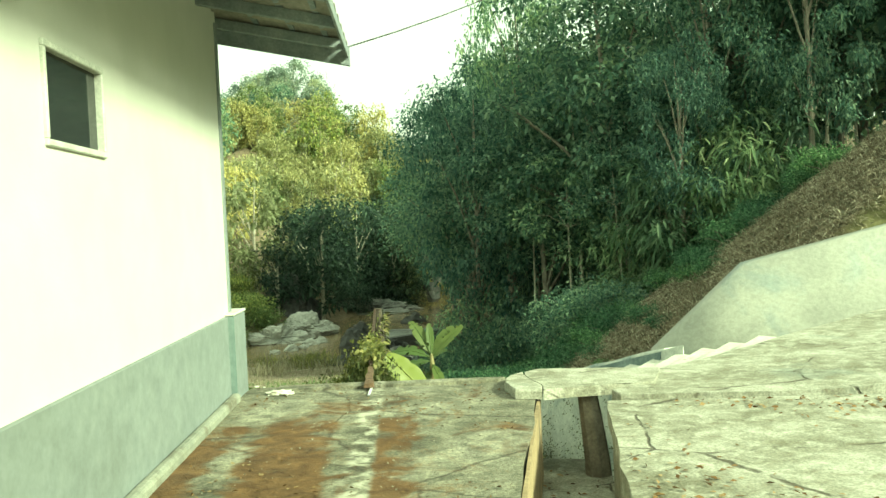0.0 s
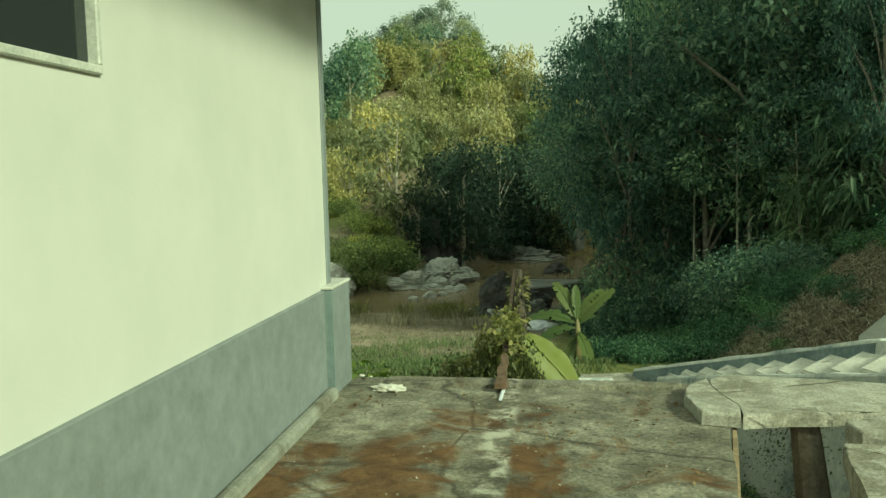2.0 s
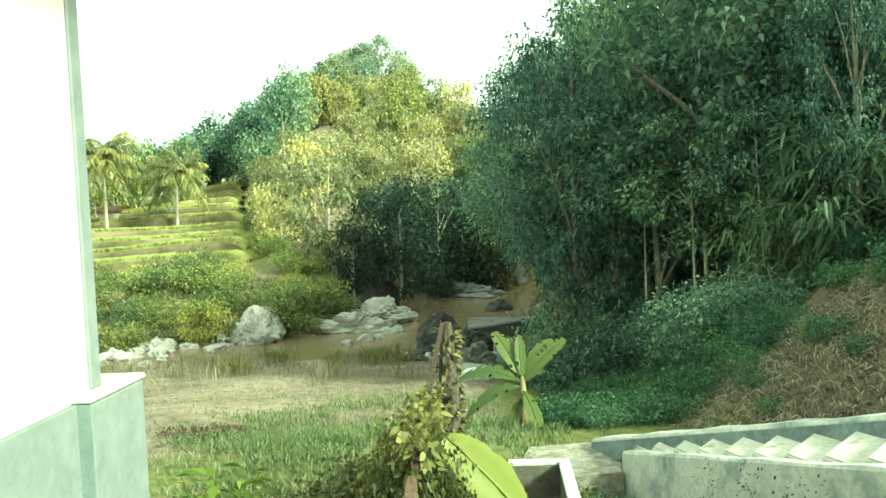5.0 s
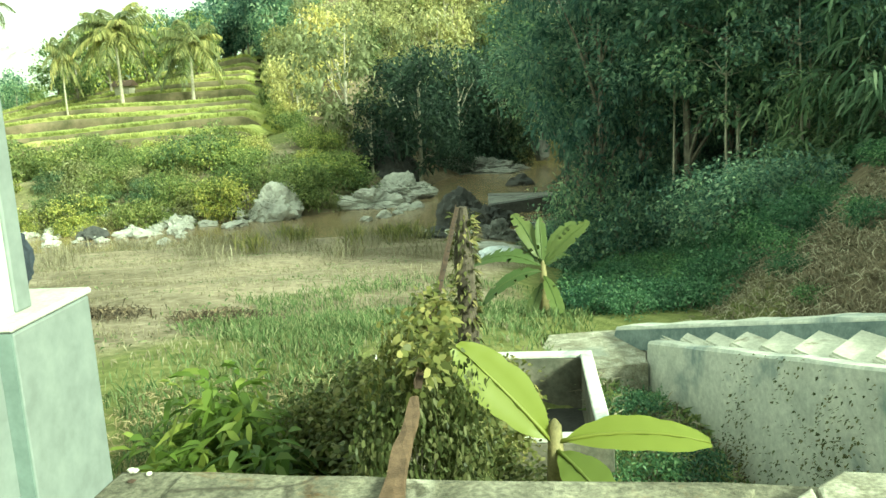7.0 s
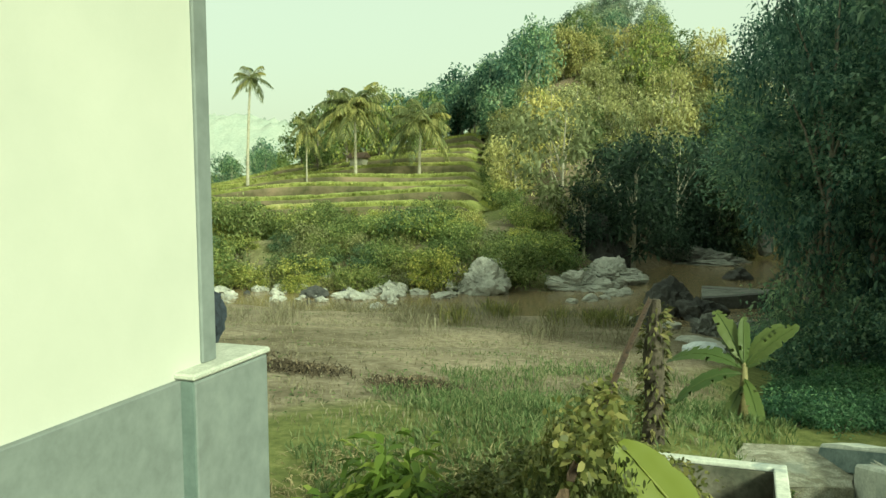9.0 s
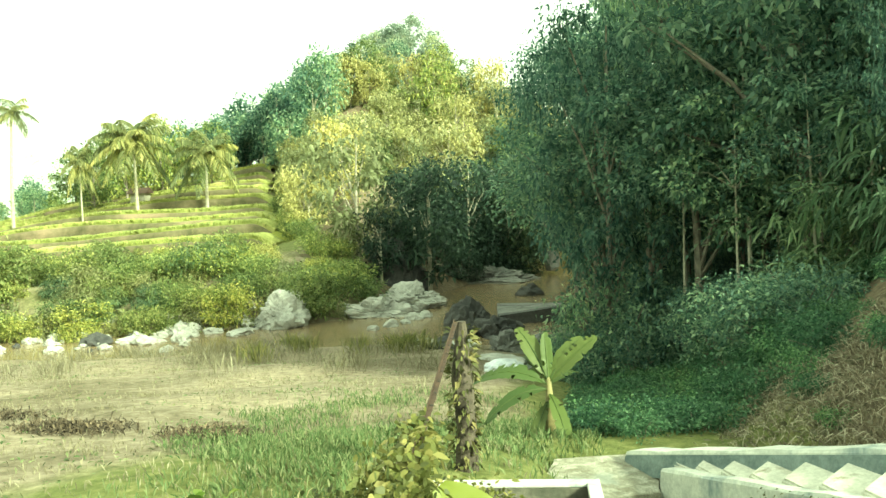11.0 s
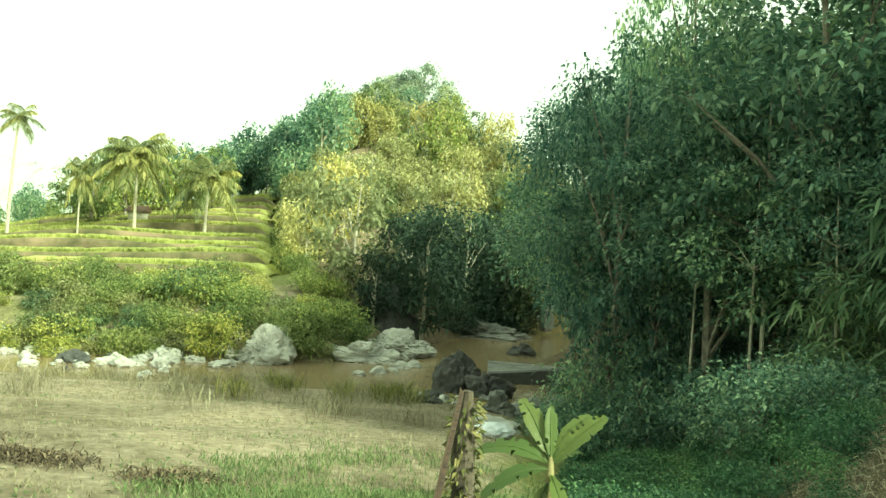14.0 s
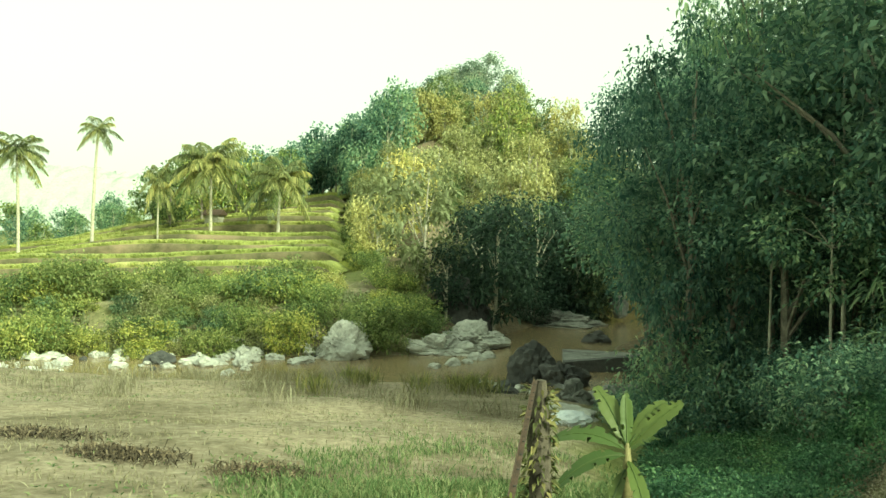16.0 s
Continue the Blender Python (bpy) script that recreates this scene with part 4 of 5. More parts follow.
# ---------------------------------------------------------------- plants
def crown_points(rng, n, clumps, rx, ry, rz, spread, hollow=0.35):
    c = unit(rng.normal(size=(clumps, 3))) * (hollow + (1 - hollow) * rng.uniform(0, 1, (clumps, 1)) ** 0.5)
    c *= (rx, ry, rz)
    pick = rng.integers(0, clumps, n)
    d = np.clip(rng.normal(size=(n, 3)), -1.7, 1.7) * spread * (0.6 + 0.8 * (pick % 5)[:, None] / 4)
    d[:, 2] *= 0.7
    return c, c[pick] + d, d


def tree_proto(name, label, seed, height, rx, rz, n, clumps, leaf, mat, bark, trunk_r, spread=0.55, low=0.0, limbs=9, bare=0.25):
    """A tapered trunk with limbs that reach into a crown of leaf sprays."""
    rng = np.random.default_rng(seed)
    t = thing(name, label, "tree")
    cz = height - rz
    c, p, d = crown_points(rng, n, clumps, rx, rx, rz, spread)
    p[:, 2] += cz
    p[:, 2] = np.maximum(p[:, 2], low)
    way = unit(unit(d) * 0.6 + rng.normal(size=(n, 3)) * 0.6 + (0, 0, -0.1))
    v, f = leaves(rng, p, way, leaf, leaf * 0.5)
    np_mesh("crown", v, f, mat, t)
    lean = rng.normal(size=2) * 0.03 * height
    path = [(lean[0] * k * k, lean[1] * k * k, (height * 0.9) * k - 0.4) for k in np.linspace(0, 1, 7)]
    pieces = [tube(path, [trunk_r * (1.15 - 0.95 * k) for k in np.linspace(0, 1, 7)], 7)]
    for i in range(limbs):
        tgt = Vector(c[i % clumps]) + Vector((0, 0, cz))
        k = min(0.85, max(bare, tgt.z / height - 0.22))
        st = Vector((lean[0] * k * k, lean[1] * k * k, height * 0.9 * k - 0.4))
        mid = st.lerp(tgt, 0.5) + Vector((0, 0, 0.1 * height * 0.3))
        pieces.append(tube([st, mid, tgt], [trunk_r * 0.45, trunk_r * 0.28, trunk_r * 0.08], 5))
    v, f = join_geo(pieces)
    link_mesh("trunk", v, f, bark, t)
    return t


def bush_proto(name, label, seed, r, h, n, clumps, leaf, mat, spread=0.22, width=0.45, category="bush", droop=0.25, fine=False):
    rng = np.random.default_rng(seed)
    t = thing(name, label, category)
    c, p, d = crown_points(rng, n, clumps, r, r, h * 0.55, spread)
    p[:, 2] = np.abs(p[:, 2] + h * 0.5)
    way = unit(unit(d) * 0.6 + rng.normal(size=(n, 3)) * 0.5 + (0, 0, 0.1))
    v, f = (leaves_fine if fine else leaves)(rng, p, way, leaf, leaf * width, droop)
    np_mesh("foliage", v, f, mat, t)
    pieces = []
    for i in range(min(clumps, 8)):
        tgt = Vector(c[i]) + Vector((0, 0, h * 0.5))
        tgt.z = max(0.1, tgt.z)
        pieces.append(tube([(0.1 * c[i][0], 0.1 * c[i][1], -0.2), tuple(Vector((tgt.x * 0.5, tgt.y * 0.5, tgt.z * 0.6))), tuple(tgt)], [0.02 + 0.012 * r, 0.015 + 0.008 * r, 0.006], 5))
    v, f = join_geo(pieces)
    link_mesh("stem", v, f, M_BARK, t)
    return t


def palm_proto(name, label, seed, height, frond, count):
    rng = np.random.default_rng(seed)
    t = thing(name, label, "palm tree")
    bend = rng.uniform(-0.05, 0.05, 2) * height
    path = [(bend[0] * k * k, bend[1] * k * k, height * k - 0.4 * (1 - k)) for k in np.linspace(0, 1, 9)]
    v, f = tube(path, [0.20 - 0.09 * k for k in np.linspace(0, 1, 9)], 8)
    link_mesh("trunk", v, f, M_BARK_PALE, t)
    top = np.array(path[-1])
    for i in range(count):
        az = i * 2.399 + rng.uniform(-0.2, 0.2)
        el = 1.35 - 2.0 * (i + 0.5) / count
        L = frond * rng.uniform(0.85, 1.1)
        s = np.linspace(0, 1, 46)
        out = L * s * (1 - 0.15 * s)
        rise = L * (math.sin(el) * s - 0.5 * s ** 2.2)
        out = out * (0.45 + 0.55 * math.cos(el))
        rachis = np.stack([top[0] + out * math.cos(az), top[1] + out * math.sin(az), top[2] + rise], -1)
        way0 = unit(np.gradient(rachis, axis=0))
        side = np.array((-math.sin(az), math.cos(az), 0.0))
        base = np.concatenate([rachis[2:], rachis[2:]])
        ll = np.concatenate([np.sin(s[2:] * math.pi * 0.85 + 0.35)] * 2) * frond * 0.26
        sg = np.concatenate([np.ones(44), -np.ones(44)])[:, None]
        way = unit(np.concatenate([way0[2:]] * 2) * 0.55 + side * sg * 0.8 + np.array((0, 0, -0.45)))
        v, f = leaves(rng, base, way, np.abs(ll) + 0.1, 0.062 * frond / 2.5, 0.35)
        rv, rf = tube([tuple(q) for q in rachis[::9]] + [tuple(rachis[-1])], [0.035, 0.03, 0.025, 0.02, 0.012, 0.008, 0.005][: len(rachis[::9]) + 1], 4)
        o = len(v)
        verts = [tuple(q) for q in v] + [tuple(q) for q in rv]
        faces = [tuple(q) for q in f] + [tuple(k + o for k in q) for q in rf]
        link_mesh("frond", verts, faces, L_PALM, t)
    return t


def banana_leaf(L, W, az, el, sag, rng, roll=0.0, seg=14, fold=0.14, torn=0.0):
    """A long paddle-shaped blade with a raised midrib and wavy torn edges."""
    s = np.linspace(0, 1, seg + 1)
    out = L * s * math.cos(el)
    rise = L * (math.sin(el) * s - sag * s * s)
    d = np.array((math.cos(az), math.sin(az), 0.0))
    flat = np.array((-math.sin(az), math.cos(az), 0.0))
    up = np.array((-d[0] * math.sin(el), -d[1] * math.sin(el), math.cos(el)))
    sd = flat * math.cos(roll) + up * math.sin(roll)
    nm = up * math.cos(roll) - flat * math.sin(roll)
    prof = np.clip(np.sin(np.clip((s - 0.12) / 0.88, 0, 1) * math.pi * 0.95 + 0.08) ** 0.5, 0.02, 1) * W * 0.5
    prof[:2] = 0.012
    v, f = [], []
    for i in range(seg + 1):
        c = d * out[i] + np.array((0, 0, rise[i]))
        for k in (-1.0, -0.5, 0.0, 0.5, 1.0):
            w = prof[i] * k * (1 + 0.05 * rng.normal() * (abs(k) == 1))
            z = abs(k) * fold * prof[i] - 0.5 * fold * prof[i] * (abs(k) == 1) + 0.008 * math.sin(i * 2.2 + k * 3) * (prof[i] > 0.02)
            v.append(tuple(c + sd * w + nm * z))
    for i in range(seg):
        for k in range(4):
            a = i * 5 + k
            if k in (0, 3) and rng.random() < torn:
                # a tear: the outer strip hangs off as a narrow pointed lobe
                out_i, in_i = (a, a + 1) if k == 0 else (a + 1, a)
                tip = np.array(v[out_i]) * 0.6 + np.array(v[out_i + 5]) * 0.4 - np.array((0, 0, 0.10 * W))
                v.append(tuple(tip))
                f.append((in_i, in_i + 5, len(v) - 1))
                continue
            f.append((a, a + 1, a + 6, a + 5))
    rib = tube([tuple(d * out[i] + np.array((0, 0, rise[i])) + nm * 0.003) for i in range(0, seg + 1, 2)], [0.016 * (1 - 0.75 * k / (seg // 2)) for k in range(seg // 2 + 1)], 5)
    return join_geo([(v, f), rib])


def build_banana(name, label, m, stem_h, specs, seed, torn=0.0):
    rng = np.random.default_rng(seed)
    t = thing(name, label, "banana plant", m)
    v, f = tube([(0, 0, -0.3), (0.01, 0, stem_h * 0.5), (0, 0.02, stem_h), (0.0, 0.02, stem_h + 0.04)], [0.10, 0.08, 0.04, 0.012], 10)
    link_mesh("stem", v, f, M_SHEATH, t, "sheathed brownish stem", True)
    for L, W, az, el, sag, z, *roll in specs:
        v, f = banana_leaf(L, W, radians(az), radians(el), sag, rng, radians(roll[0]) if roll else 0.0, 22 if torn else 14, 0.3 if torn else 0.14, torn)
        link_mesh("leaf", [(a, b, c + z) for a, b, c in v], f, L_BANANA_SHADE if torn else L_BANANA, t, "torn green leaf with shade put into its colour" if torn else "broad yellow-green leaf", True)
    return t


def scatter_copy(proto, spots, rng, first=True, tilt=0.0):
    """Copies of a plant at (x, y, scale); the plant itself takes the first spot."""
    for i, (x, y, s, *tall) in enumerate(spots):
        sz = s * (tall[0] if tall else rng.uniform(0.9, 1.1))
        m = Matrix.Translation((x, y, ground_z(x, y) - 0.05)) @ pose(0, 0, 0, rng.uniform(-tilt, tilt), rng.uniform(-tilt, tilt), rng.uniform(0, 360)) @ Matrix.Diagonal((s, s, sz, 1))
        if i == 0 and first:
            proto.matrix_basis = m
        else:
            copy_thing(proto, m)


rr = random.Random(11)

# the steep wooded side: broad trees, slim bamboo-like trees, undergrowth
WOOD = "trees of the wooded slope"
tA = tagged(tree_proto("broadleaf_tree", "tall dark green broadleaf tree on the shaded slope", 1, 11.0, 3.6, 4.6, 7800, 80, 0.21, L_FOREST, M_BARK, 0.17, 0.33, 0.6), group=WOOD)
tB = tagged(tree_proto("broadleaf_tree", "dense blue-green tree on the shaded slope", 2, 9.0, 3.2, 4.0, 8600, 80, 0.18, L_BAMBOO, M_BARK, 0.14, 0.29, 0.5), group=WOOD)
tC = tagged(tree_proto("slender_tree", "slender pale-trunked tree with sparse leaves on the slope", 3, 12.5, 2.3, 4.2, 2300, 26, 0.28, L_BAMBOO, M_BARK_PALE, 0.075, 0.5, 2.0, 5, 0.66), group=WOOD)
spots_a, spots_b, spots_c = [], [(2.3, 32.0, 0.8, 1.66), (4.9, 33.5, 0.9, 1.45)], []
for (x, y, s) in ((7.2, 33.8, 1.08), (6.6, 27.8, 0.95), (9.0, 31, 1.1), (7.5, 36, 1.1), (5.2, 38.5, 0.85), (11, 27, 0.95), (13, 33, 1.0), (10, 39, 1.0), (6.0, 45, 0.9), (9.5, 46, 1.0), (14, 41, 1.0), (17, 30, 1.0), (18, 37, 1.1), (14.5, 23.5, 0.95), (20, 25, 1.0), (5.4, 53, 0.85), (8.6, 55, 1.0), (13, 50, 1.1), (18, 46, 1.1), (23, 33, 1.1), (24, 42, 1.1), (7, 63, 1.0), (12, 60, 1.0), (6, 72, 1.0), (10, 75, 1.0), (27, 26, 1.1), (19, 19, 0.9), (6.5, 84, 1.0), (12, 86, 1.1)):
    spots_a.append((x + rr.uniform(-0.5, 0.5), y + rr.uniform(-0.5, 0.5), s * rr.uniform(0.9, 1.1)))
for (x, y, s) in ((8.3, 25.0, 0.7), (7.2, 23.0, 0.5), (10.5, 23, 0.75), (9.0, 28, 0.8), (6.2, 33.5, 0.8), (4.8, 35, 0.7), (11.5, 30, 0.9), (12.5, 26.0, 0.9), (15, 28, 1.0), (8.0, 41, 0.9), (4.8, 42, 0.75), (5.0, 49, 0.8), (11, 35, 0.95), (16, 34, 1.0), (12, 20, 0.7), (16, 21, 0.8), (4.6, 58, 0.8), (5.2, 66, 0.8), (4.4, 78, 0.8), (20, 29, 1.0), (22, 22, 1.0), (9, 51, 0.9), (10, 66, 0.9)):
    spots_b.append((x + rr.uniform(-0.5, 0.5), y + rr.uniform(-0.5, 0.5), s * rr.uniform(0.9, 1.1)))
for (x, y, s) in ((5.55, 29.1, 0.8), (4.9, 27.6, 0.7), (6.6, 27.2, 0.75), (4.1, 30.2, 0.75), (7.4, 26.2, 0.75), (8.0, 30, 0.9), (6.0, 25.5, 0.6), (9.4, 24.5, 0.75), (10, 28.5, 0.85), (11.5, 24.5, 0.85), (13.5, 26.5, 0.9), (7.0, 32, 0.85), (9.5, 33.5, 0.95), (13.5, 22, 0.8), (15.5, 25.5, 0.9), (5.6, 34, 0.8), (12, 31.5, 1.0), (15, 31, 1.0), (17.5, 26, 0.95)):
    spots_c.append((x, y, s))
tD = tagged(tree_proto("broadleaf_tree", "dark green tree deep in the shaded wood", 4, 11.0, 3.6, 4.6, 2200, 46, 0.42, L_FOREST, M_BARK, 0.17, 0.62, 0.6), group=WOOD)
tE = tagged(tree_proto("broadleaf_tree", "dense dark tree leaning out over the river", 6, 11.5, 3.4, 3.3, 9000, 90, 0.19, L_BAMBOO, M_BARK, 0.16, 0.34, 3.6), group=WOOD)
scatter_copy(tE, [(2.1, 35.0, 1.0, 0.82), (3.9, 34.5, 1.1, 1.0), (2.7, 39.5, 1.1, 0.9), (5.5, 37.0, 1.2, 1.1), (4.6, 30.5, 0.85, 1.0), (2.3, 47.5, 0.95, 1.55), (4.4, 50.5, 1.1, 1.5), (5.6, 43.5, 1.1, 1.4)], rr, tilt=3)
deep = [s for s in spots_a + spots_b if s[0] > 13.5 or s[1] > 48]
spots_a = [s for s in spots_a if s not in deep]
spots_b = [s for s in spots_b if s not in deep]
scatter_copy(tD, deep, rr, tilt=3)
scatter_copy(tA, spots_a, rr, tilt=3)
scatter_copy(tB, spots_b, rr, tilt=3)
scatter_copy(tC, spots_c, rr, tilt=4)
UNDER = "undergrowth of the slope"
uA = tagged(bush_proto("leafy_bush", "dark green leafy undergrowth on the shaded slope", 21, 1.3, 1.6, 2400, 40, 0.115, L_BAMBOO, 0.22), group=UNDER)
uB = tagged(bush_proto("leafy_bush", "fresh green creeping undergrowth in the gully", 22, 1.0, 0.8, 1300, 30, 0.135, L_GULLY, 0.2), group=UNDER)
sp = []
for k in range(95):
    y = rr.uniform(21, 52)
    x = 3.1 + 0.05 * (y - 16) + rr.uniform(0.3, 9) * (0.5 + rr.random() * 0.7)
    if x < 5.6 or y > 26.5:
        sp.append((x, y, rr.uniform(0.55, 1.1)))
sp += [(2.0, 30.6, 1.0), (2.7, 30.2, 1.1), (1.5, 32.0, 0.9), (3.3, 30.8, 1.2), (2.4, 31.4, 1.3, 1.5), (1.9, 33.5, 1.1), (1.0, 34.5, 0.8), (4.6, 32.0, 1.3)]
scatter_copy(uA, sp, rr)
sp = []
for k in range(110):
    y = rr.uniform(18.5, 40)
    x = 1.1 + 0.04 * (y - 18) + rr.uniform(-0.3, 3.2)
    sp.append((x, y, rr.uniform(0.5, 0.95)))
for k in range(16):
    sp.append((rr.uniform(3.4, 6.5), rr.uniform(16, 23), rr.uniform(0.35, 0.6)))
for k in range(44):
    sp.append((rr.uniform(3.2, 9.5), rr.uniform(18.5, 24.5), rr.uniform(0.6, 1.0)))
scatter_copy(uB, sp, rr)

# long-leaved plants at the foot of the wood
lp = tagged(bush_proto("long_leaved_shrub", "tall shrub with long drooping pale green leaves", 23, 1.3, 3.0, 2000, 40, 0.36, L_LONGLEAF, 0.28, 0.17, "shrub", 0.7, True), group="long-leaved shrubs")
scatter_copy(lp, [(7.1, 23.6, 1.1), (8.4, 23.0, 0.95), (6.1, 25.4, 0.8), (9.6, 24.2, 1.15)], rr)

# the far hill
HILL = "trees of the sunlit hill"
hA = tagged(tree_proto("hill_tree", "yellow-green tree on the far hill, sun and haze put into its leaves", 31, 9.5, 3.4, 4.3, 1600, 48, 0.50, L_YELLOW, M_BARK_PALE, 0.16, 0.46, 0.4), group=HILL)
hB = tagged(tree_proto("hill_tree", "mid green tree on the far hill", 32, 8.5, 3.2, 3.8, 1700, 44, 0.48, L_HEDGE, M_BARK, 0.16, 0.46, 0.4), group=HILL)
hC = tagged(tree_proto("hill_tree", "tall tree on the hill shoulder with shade painted into its leaves", 33, 11, 3.0, 5.0, 1900, 40, 0.50, L_SHADE, M_BARK_PALE, 0.18, 0.6, 1.5), group=HILL)
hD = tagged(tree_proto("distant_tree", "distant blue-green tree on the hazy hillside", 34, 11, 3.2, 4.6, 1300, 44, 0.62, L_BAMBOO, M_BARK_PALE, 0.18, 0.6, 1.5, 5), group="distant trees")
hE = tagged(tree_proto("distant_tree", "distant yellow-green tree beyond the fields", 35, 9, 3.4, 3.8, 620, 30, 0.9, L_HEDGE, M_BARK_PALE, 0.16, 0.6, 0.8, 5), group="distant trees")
hF = tagged(tree_proto("distant_tree", "tree on the far hilltop, haze painted into its pale leaves", 36, 10, 3.4, 4.4, 900, 40, 0.7, L_MISTY, M_BARK_PALE, 0.16, 0.6, 1.2, 5), group="distant trees")
A, B, C = [(-10.8, 60.5, 0.85, 1.15)], [(-47, 104, 1.0, 1.1)], [(-6.2, 60, 0.8, 1.0)]
D, E = [(-40, 124, 1.0, 1.0)], []
hr = random.Random(2024)
for k in range(175):
    x, y = hr.uniform(-36, 12), 63 + 67 * hr.random() ** 0.8
    if (y + 0.22 * (x + 33) < 112 and x < -15 - 0.3 * (y - 62)) or (x > 2 and y < 75) or (x > -8 and y < 68):
        continue
    if y > 100 and x < 1.0 - 0.24 * (y - 8):
        D.append((x, y, hr.uniform(0.65, 0.9), hr.uniform(0.95, 1.2)))
        continue
    (A if hr.random() < 0.8 else B).append((x, y, hr.uniform(0.45, 0.75 if y < 82 else 1.0), hr.uniform(0.85, 1.25)))
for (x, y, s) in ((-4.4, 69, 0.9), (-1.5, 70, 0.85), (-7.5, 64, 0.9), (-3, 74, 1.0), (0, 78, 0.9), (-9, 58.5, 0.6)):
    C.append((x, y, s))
for k in range(60):
    x = rr.uniform(-52, -27)
    D.append((x, rr.uniform(114, 136), rr.uniform(0.6, 0.8) if x < -36 else rr.uniform(0.7, 0.95)))
for k in range(46):
    (D if k % 2 else E).append((rr.uniform(-130, -46), rr.uniform(112, 170), rr.uniform(0.35, 0.75)))
for k in range(44):
    E.append((rr.uniform(-250, -80), rr.uniform(200, 400), rr.uniform(1.0, 1.9)))
for k in range(30):
    D.append((rr.uniform(-46, 4), rr.uniform(168, 196), rr.uniform(0.6, 0.9)))
F = [(-26, 206, 1.0, 0.9)]
for k in range(80):
    F.append((-26 + rr.gauss(0, 18), rr.uniform(178, 214), rr.uniform(0.5, 0.9)))
B += [(-43.5, 106, 0.95, 1.1), (-51, 108, 1.0, 1.1), (-55, 112, 0.9), (-36.5, 104, 0.8), (-60, 116, 0.9), (-48.5, 99, 0.7, 1.2)]
for k in range(9):
    y = 71 + 5 * k
    A.append((-14.3 - 0.3 * (y - 62) + hr.uniform(-0.6, 0.6), y, hr.uniform(0.4, 0.62), hr.uniform(0.9, 1.2)))
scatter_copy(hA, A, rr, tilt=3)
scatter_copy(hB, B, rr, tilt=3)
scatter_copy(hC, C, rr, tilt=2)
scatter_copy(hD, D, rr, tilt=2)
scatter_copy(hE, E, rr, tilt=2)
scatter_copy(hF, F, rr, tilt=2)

def misty_ridge(y, x0, x1, top, foot, seed, lump):
    """A far wooded ridge, mist painted into its pale colour: a rounded slope with an uneven canopy line."""
    rng = np.random.default_rng(seed)
    xs = np.linspace(x0, x1, 220)
    ks = np.linspace(0, 1, 26)
    X, K = np.meshgrid(xs, ks)
    crest = np.array([top(q) for q in xs])
    n = rng.normal(size=X.shape) * lump * 0.25
    for c in range(5):
        n = n + lump * 0.5 * np.sin(X * rng.uniform(0.15, 0.9) + K * rng.uniform(5, 30) + rng.uniform(0, 6)) * np.sin(K * rng.uniform(8, 26) + X * rng.uniform(0.05, 0.4))
    Z = foot + (crest - foot)[None, :] * np.sin(K * math.pi * 0.5) + n * K
    Y = y + 55 * K + 0.8 * n
    i = np.arange(X.size).reshape(X.shape)
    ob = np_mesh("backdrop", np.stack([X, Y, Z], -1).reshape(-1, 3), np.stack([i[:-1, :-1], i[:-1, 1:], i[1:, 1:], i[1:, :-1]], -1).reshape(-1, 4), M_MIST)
    return tagged(ob, "far wooded ridge with morning mist painted into its colour", "hill", kind="structure")


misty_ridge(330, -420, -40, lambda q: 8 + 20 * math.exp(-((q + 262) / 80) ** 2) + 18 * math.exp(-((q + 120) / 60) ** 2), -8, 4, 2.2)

# hedge on the far bank
HEDGE = "bushes on the far river bank"
bA = tagged(bush_proto("bank_bush", "green bush on the far river bank, sunlight painted into its leaves", 41, 2.3, 2.4, 2300, 54, 0.26, L_BANK, 0.34), group=HEDGE)
bB = tagged(bush_proto("bank_bush", "dark green rounded bush on the far river bank", 42, 2.2, 2.0, 2300, 54, 0.24, L_HEDGE, 0.34), group=HEDGE)
bC = tagged(bush_proto("bank_bush", "yellowing bush on the far river bank", 43, 1.8, 1.7, 1900, 46, 0.21, L_YELLOW, 0.34), group=HEDGE)
A, B, C = [(-29.6, 51.4, 0.95, 1.0)], [(-18.2, 53.5, 0.95, 1.0)], [(-24.0, 51.0, 0.8, 1.0)]
he = random.Random(77)
for k in range(250):
    x = -9.5 - 52 * he.random() ** 0.8
    y = 50.4 + 0.345 * max(x + 13.6, -34) + -0.6 + he.random() ** 1.1 * 12
    q = he.random()
    (A if q < 0.38 else B if q < 0.76 else C).append((x, y, 0.35 + 0.55 * he.random() ** 1.5, he.uniform(0.75, 1.25)))
for k in range(26):
    x = he.uniform(-38, -17)
    (C if k % 3 == 0 else A if k % 3 == 1 else B).append((x, 48.9 + 0.345 * max(x + 13.6, -34) + he.uniform(0.8, 4.5), he.uniform(0.35, 0.75), he.uniform(0.8, 1.3)))
A += [(-28.6, 51.5, 0.95), (-30.2, 51.2, 0.9), (-36, 51, 0.6), (-25.5, 52, 0.6)]
B += [(-17.6, 53.5, 0.9), (-19.6, 53, 0.75), (-15.8, 53.6, 0.7), (-11.6, 53.2, 0.75), (-9.8, 54.4, 0.75), (-22.5, 52.5, 0.6)]
for k in range(46):
    fk = he.randrange(9)
    x = he.uniform(-80, -24)
    y = 70 + 5.2 * fk - 0.22 * (x + 33) + he.uniform(-0.6, 0.6)
    if x < -17 - 0.3 * (y - 62):
        (A if k % 3 else C).append((x, y, he.uniform(0.18, 0.42), he.uniform(0.9, 1.6)))
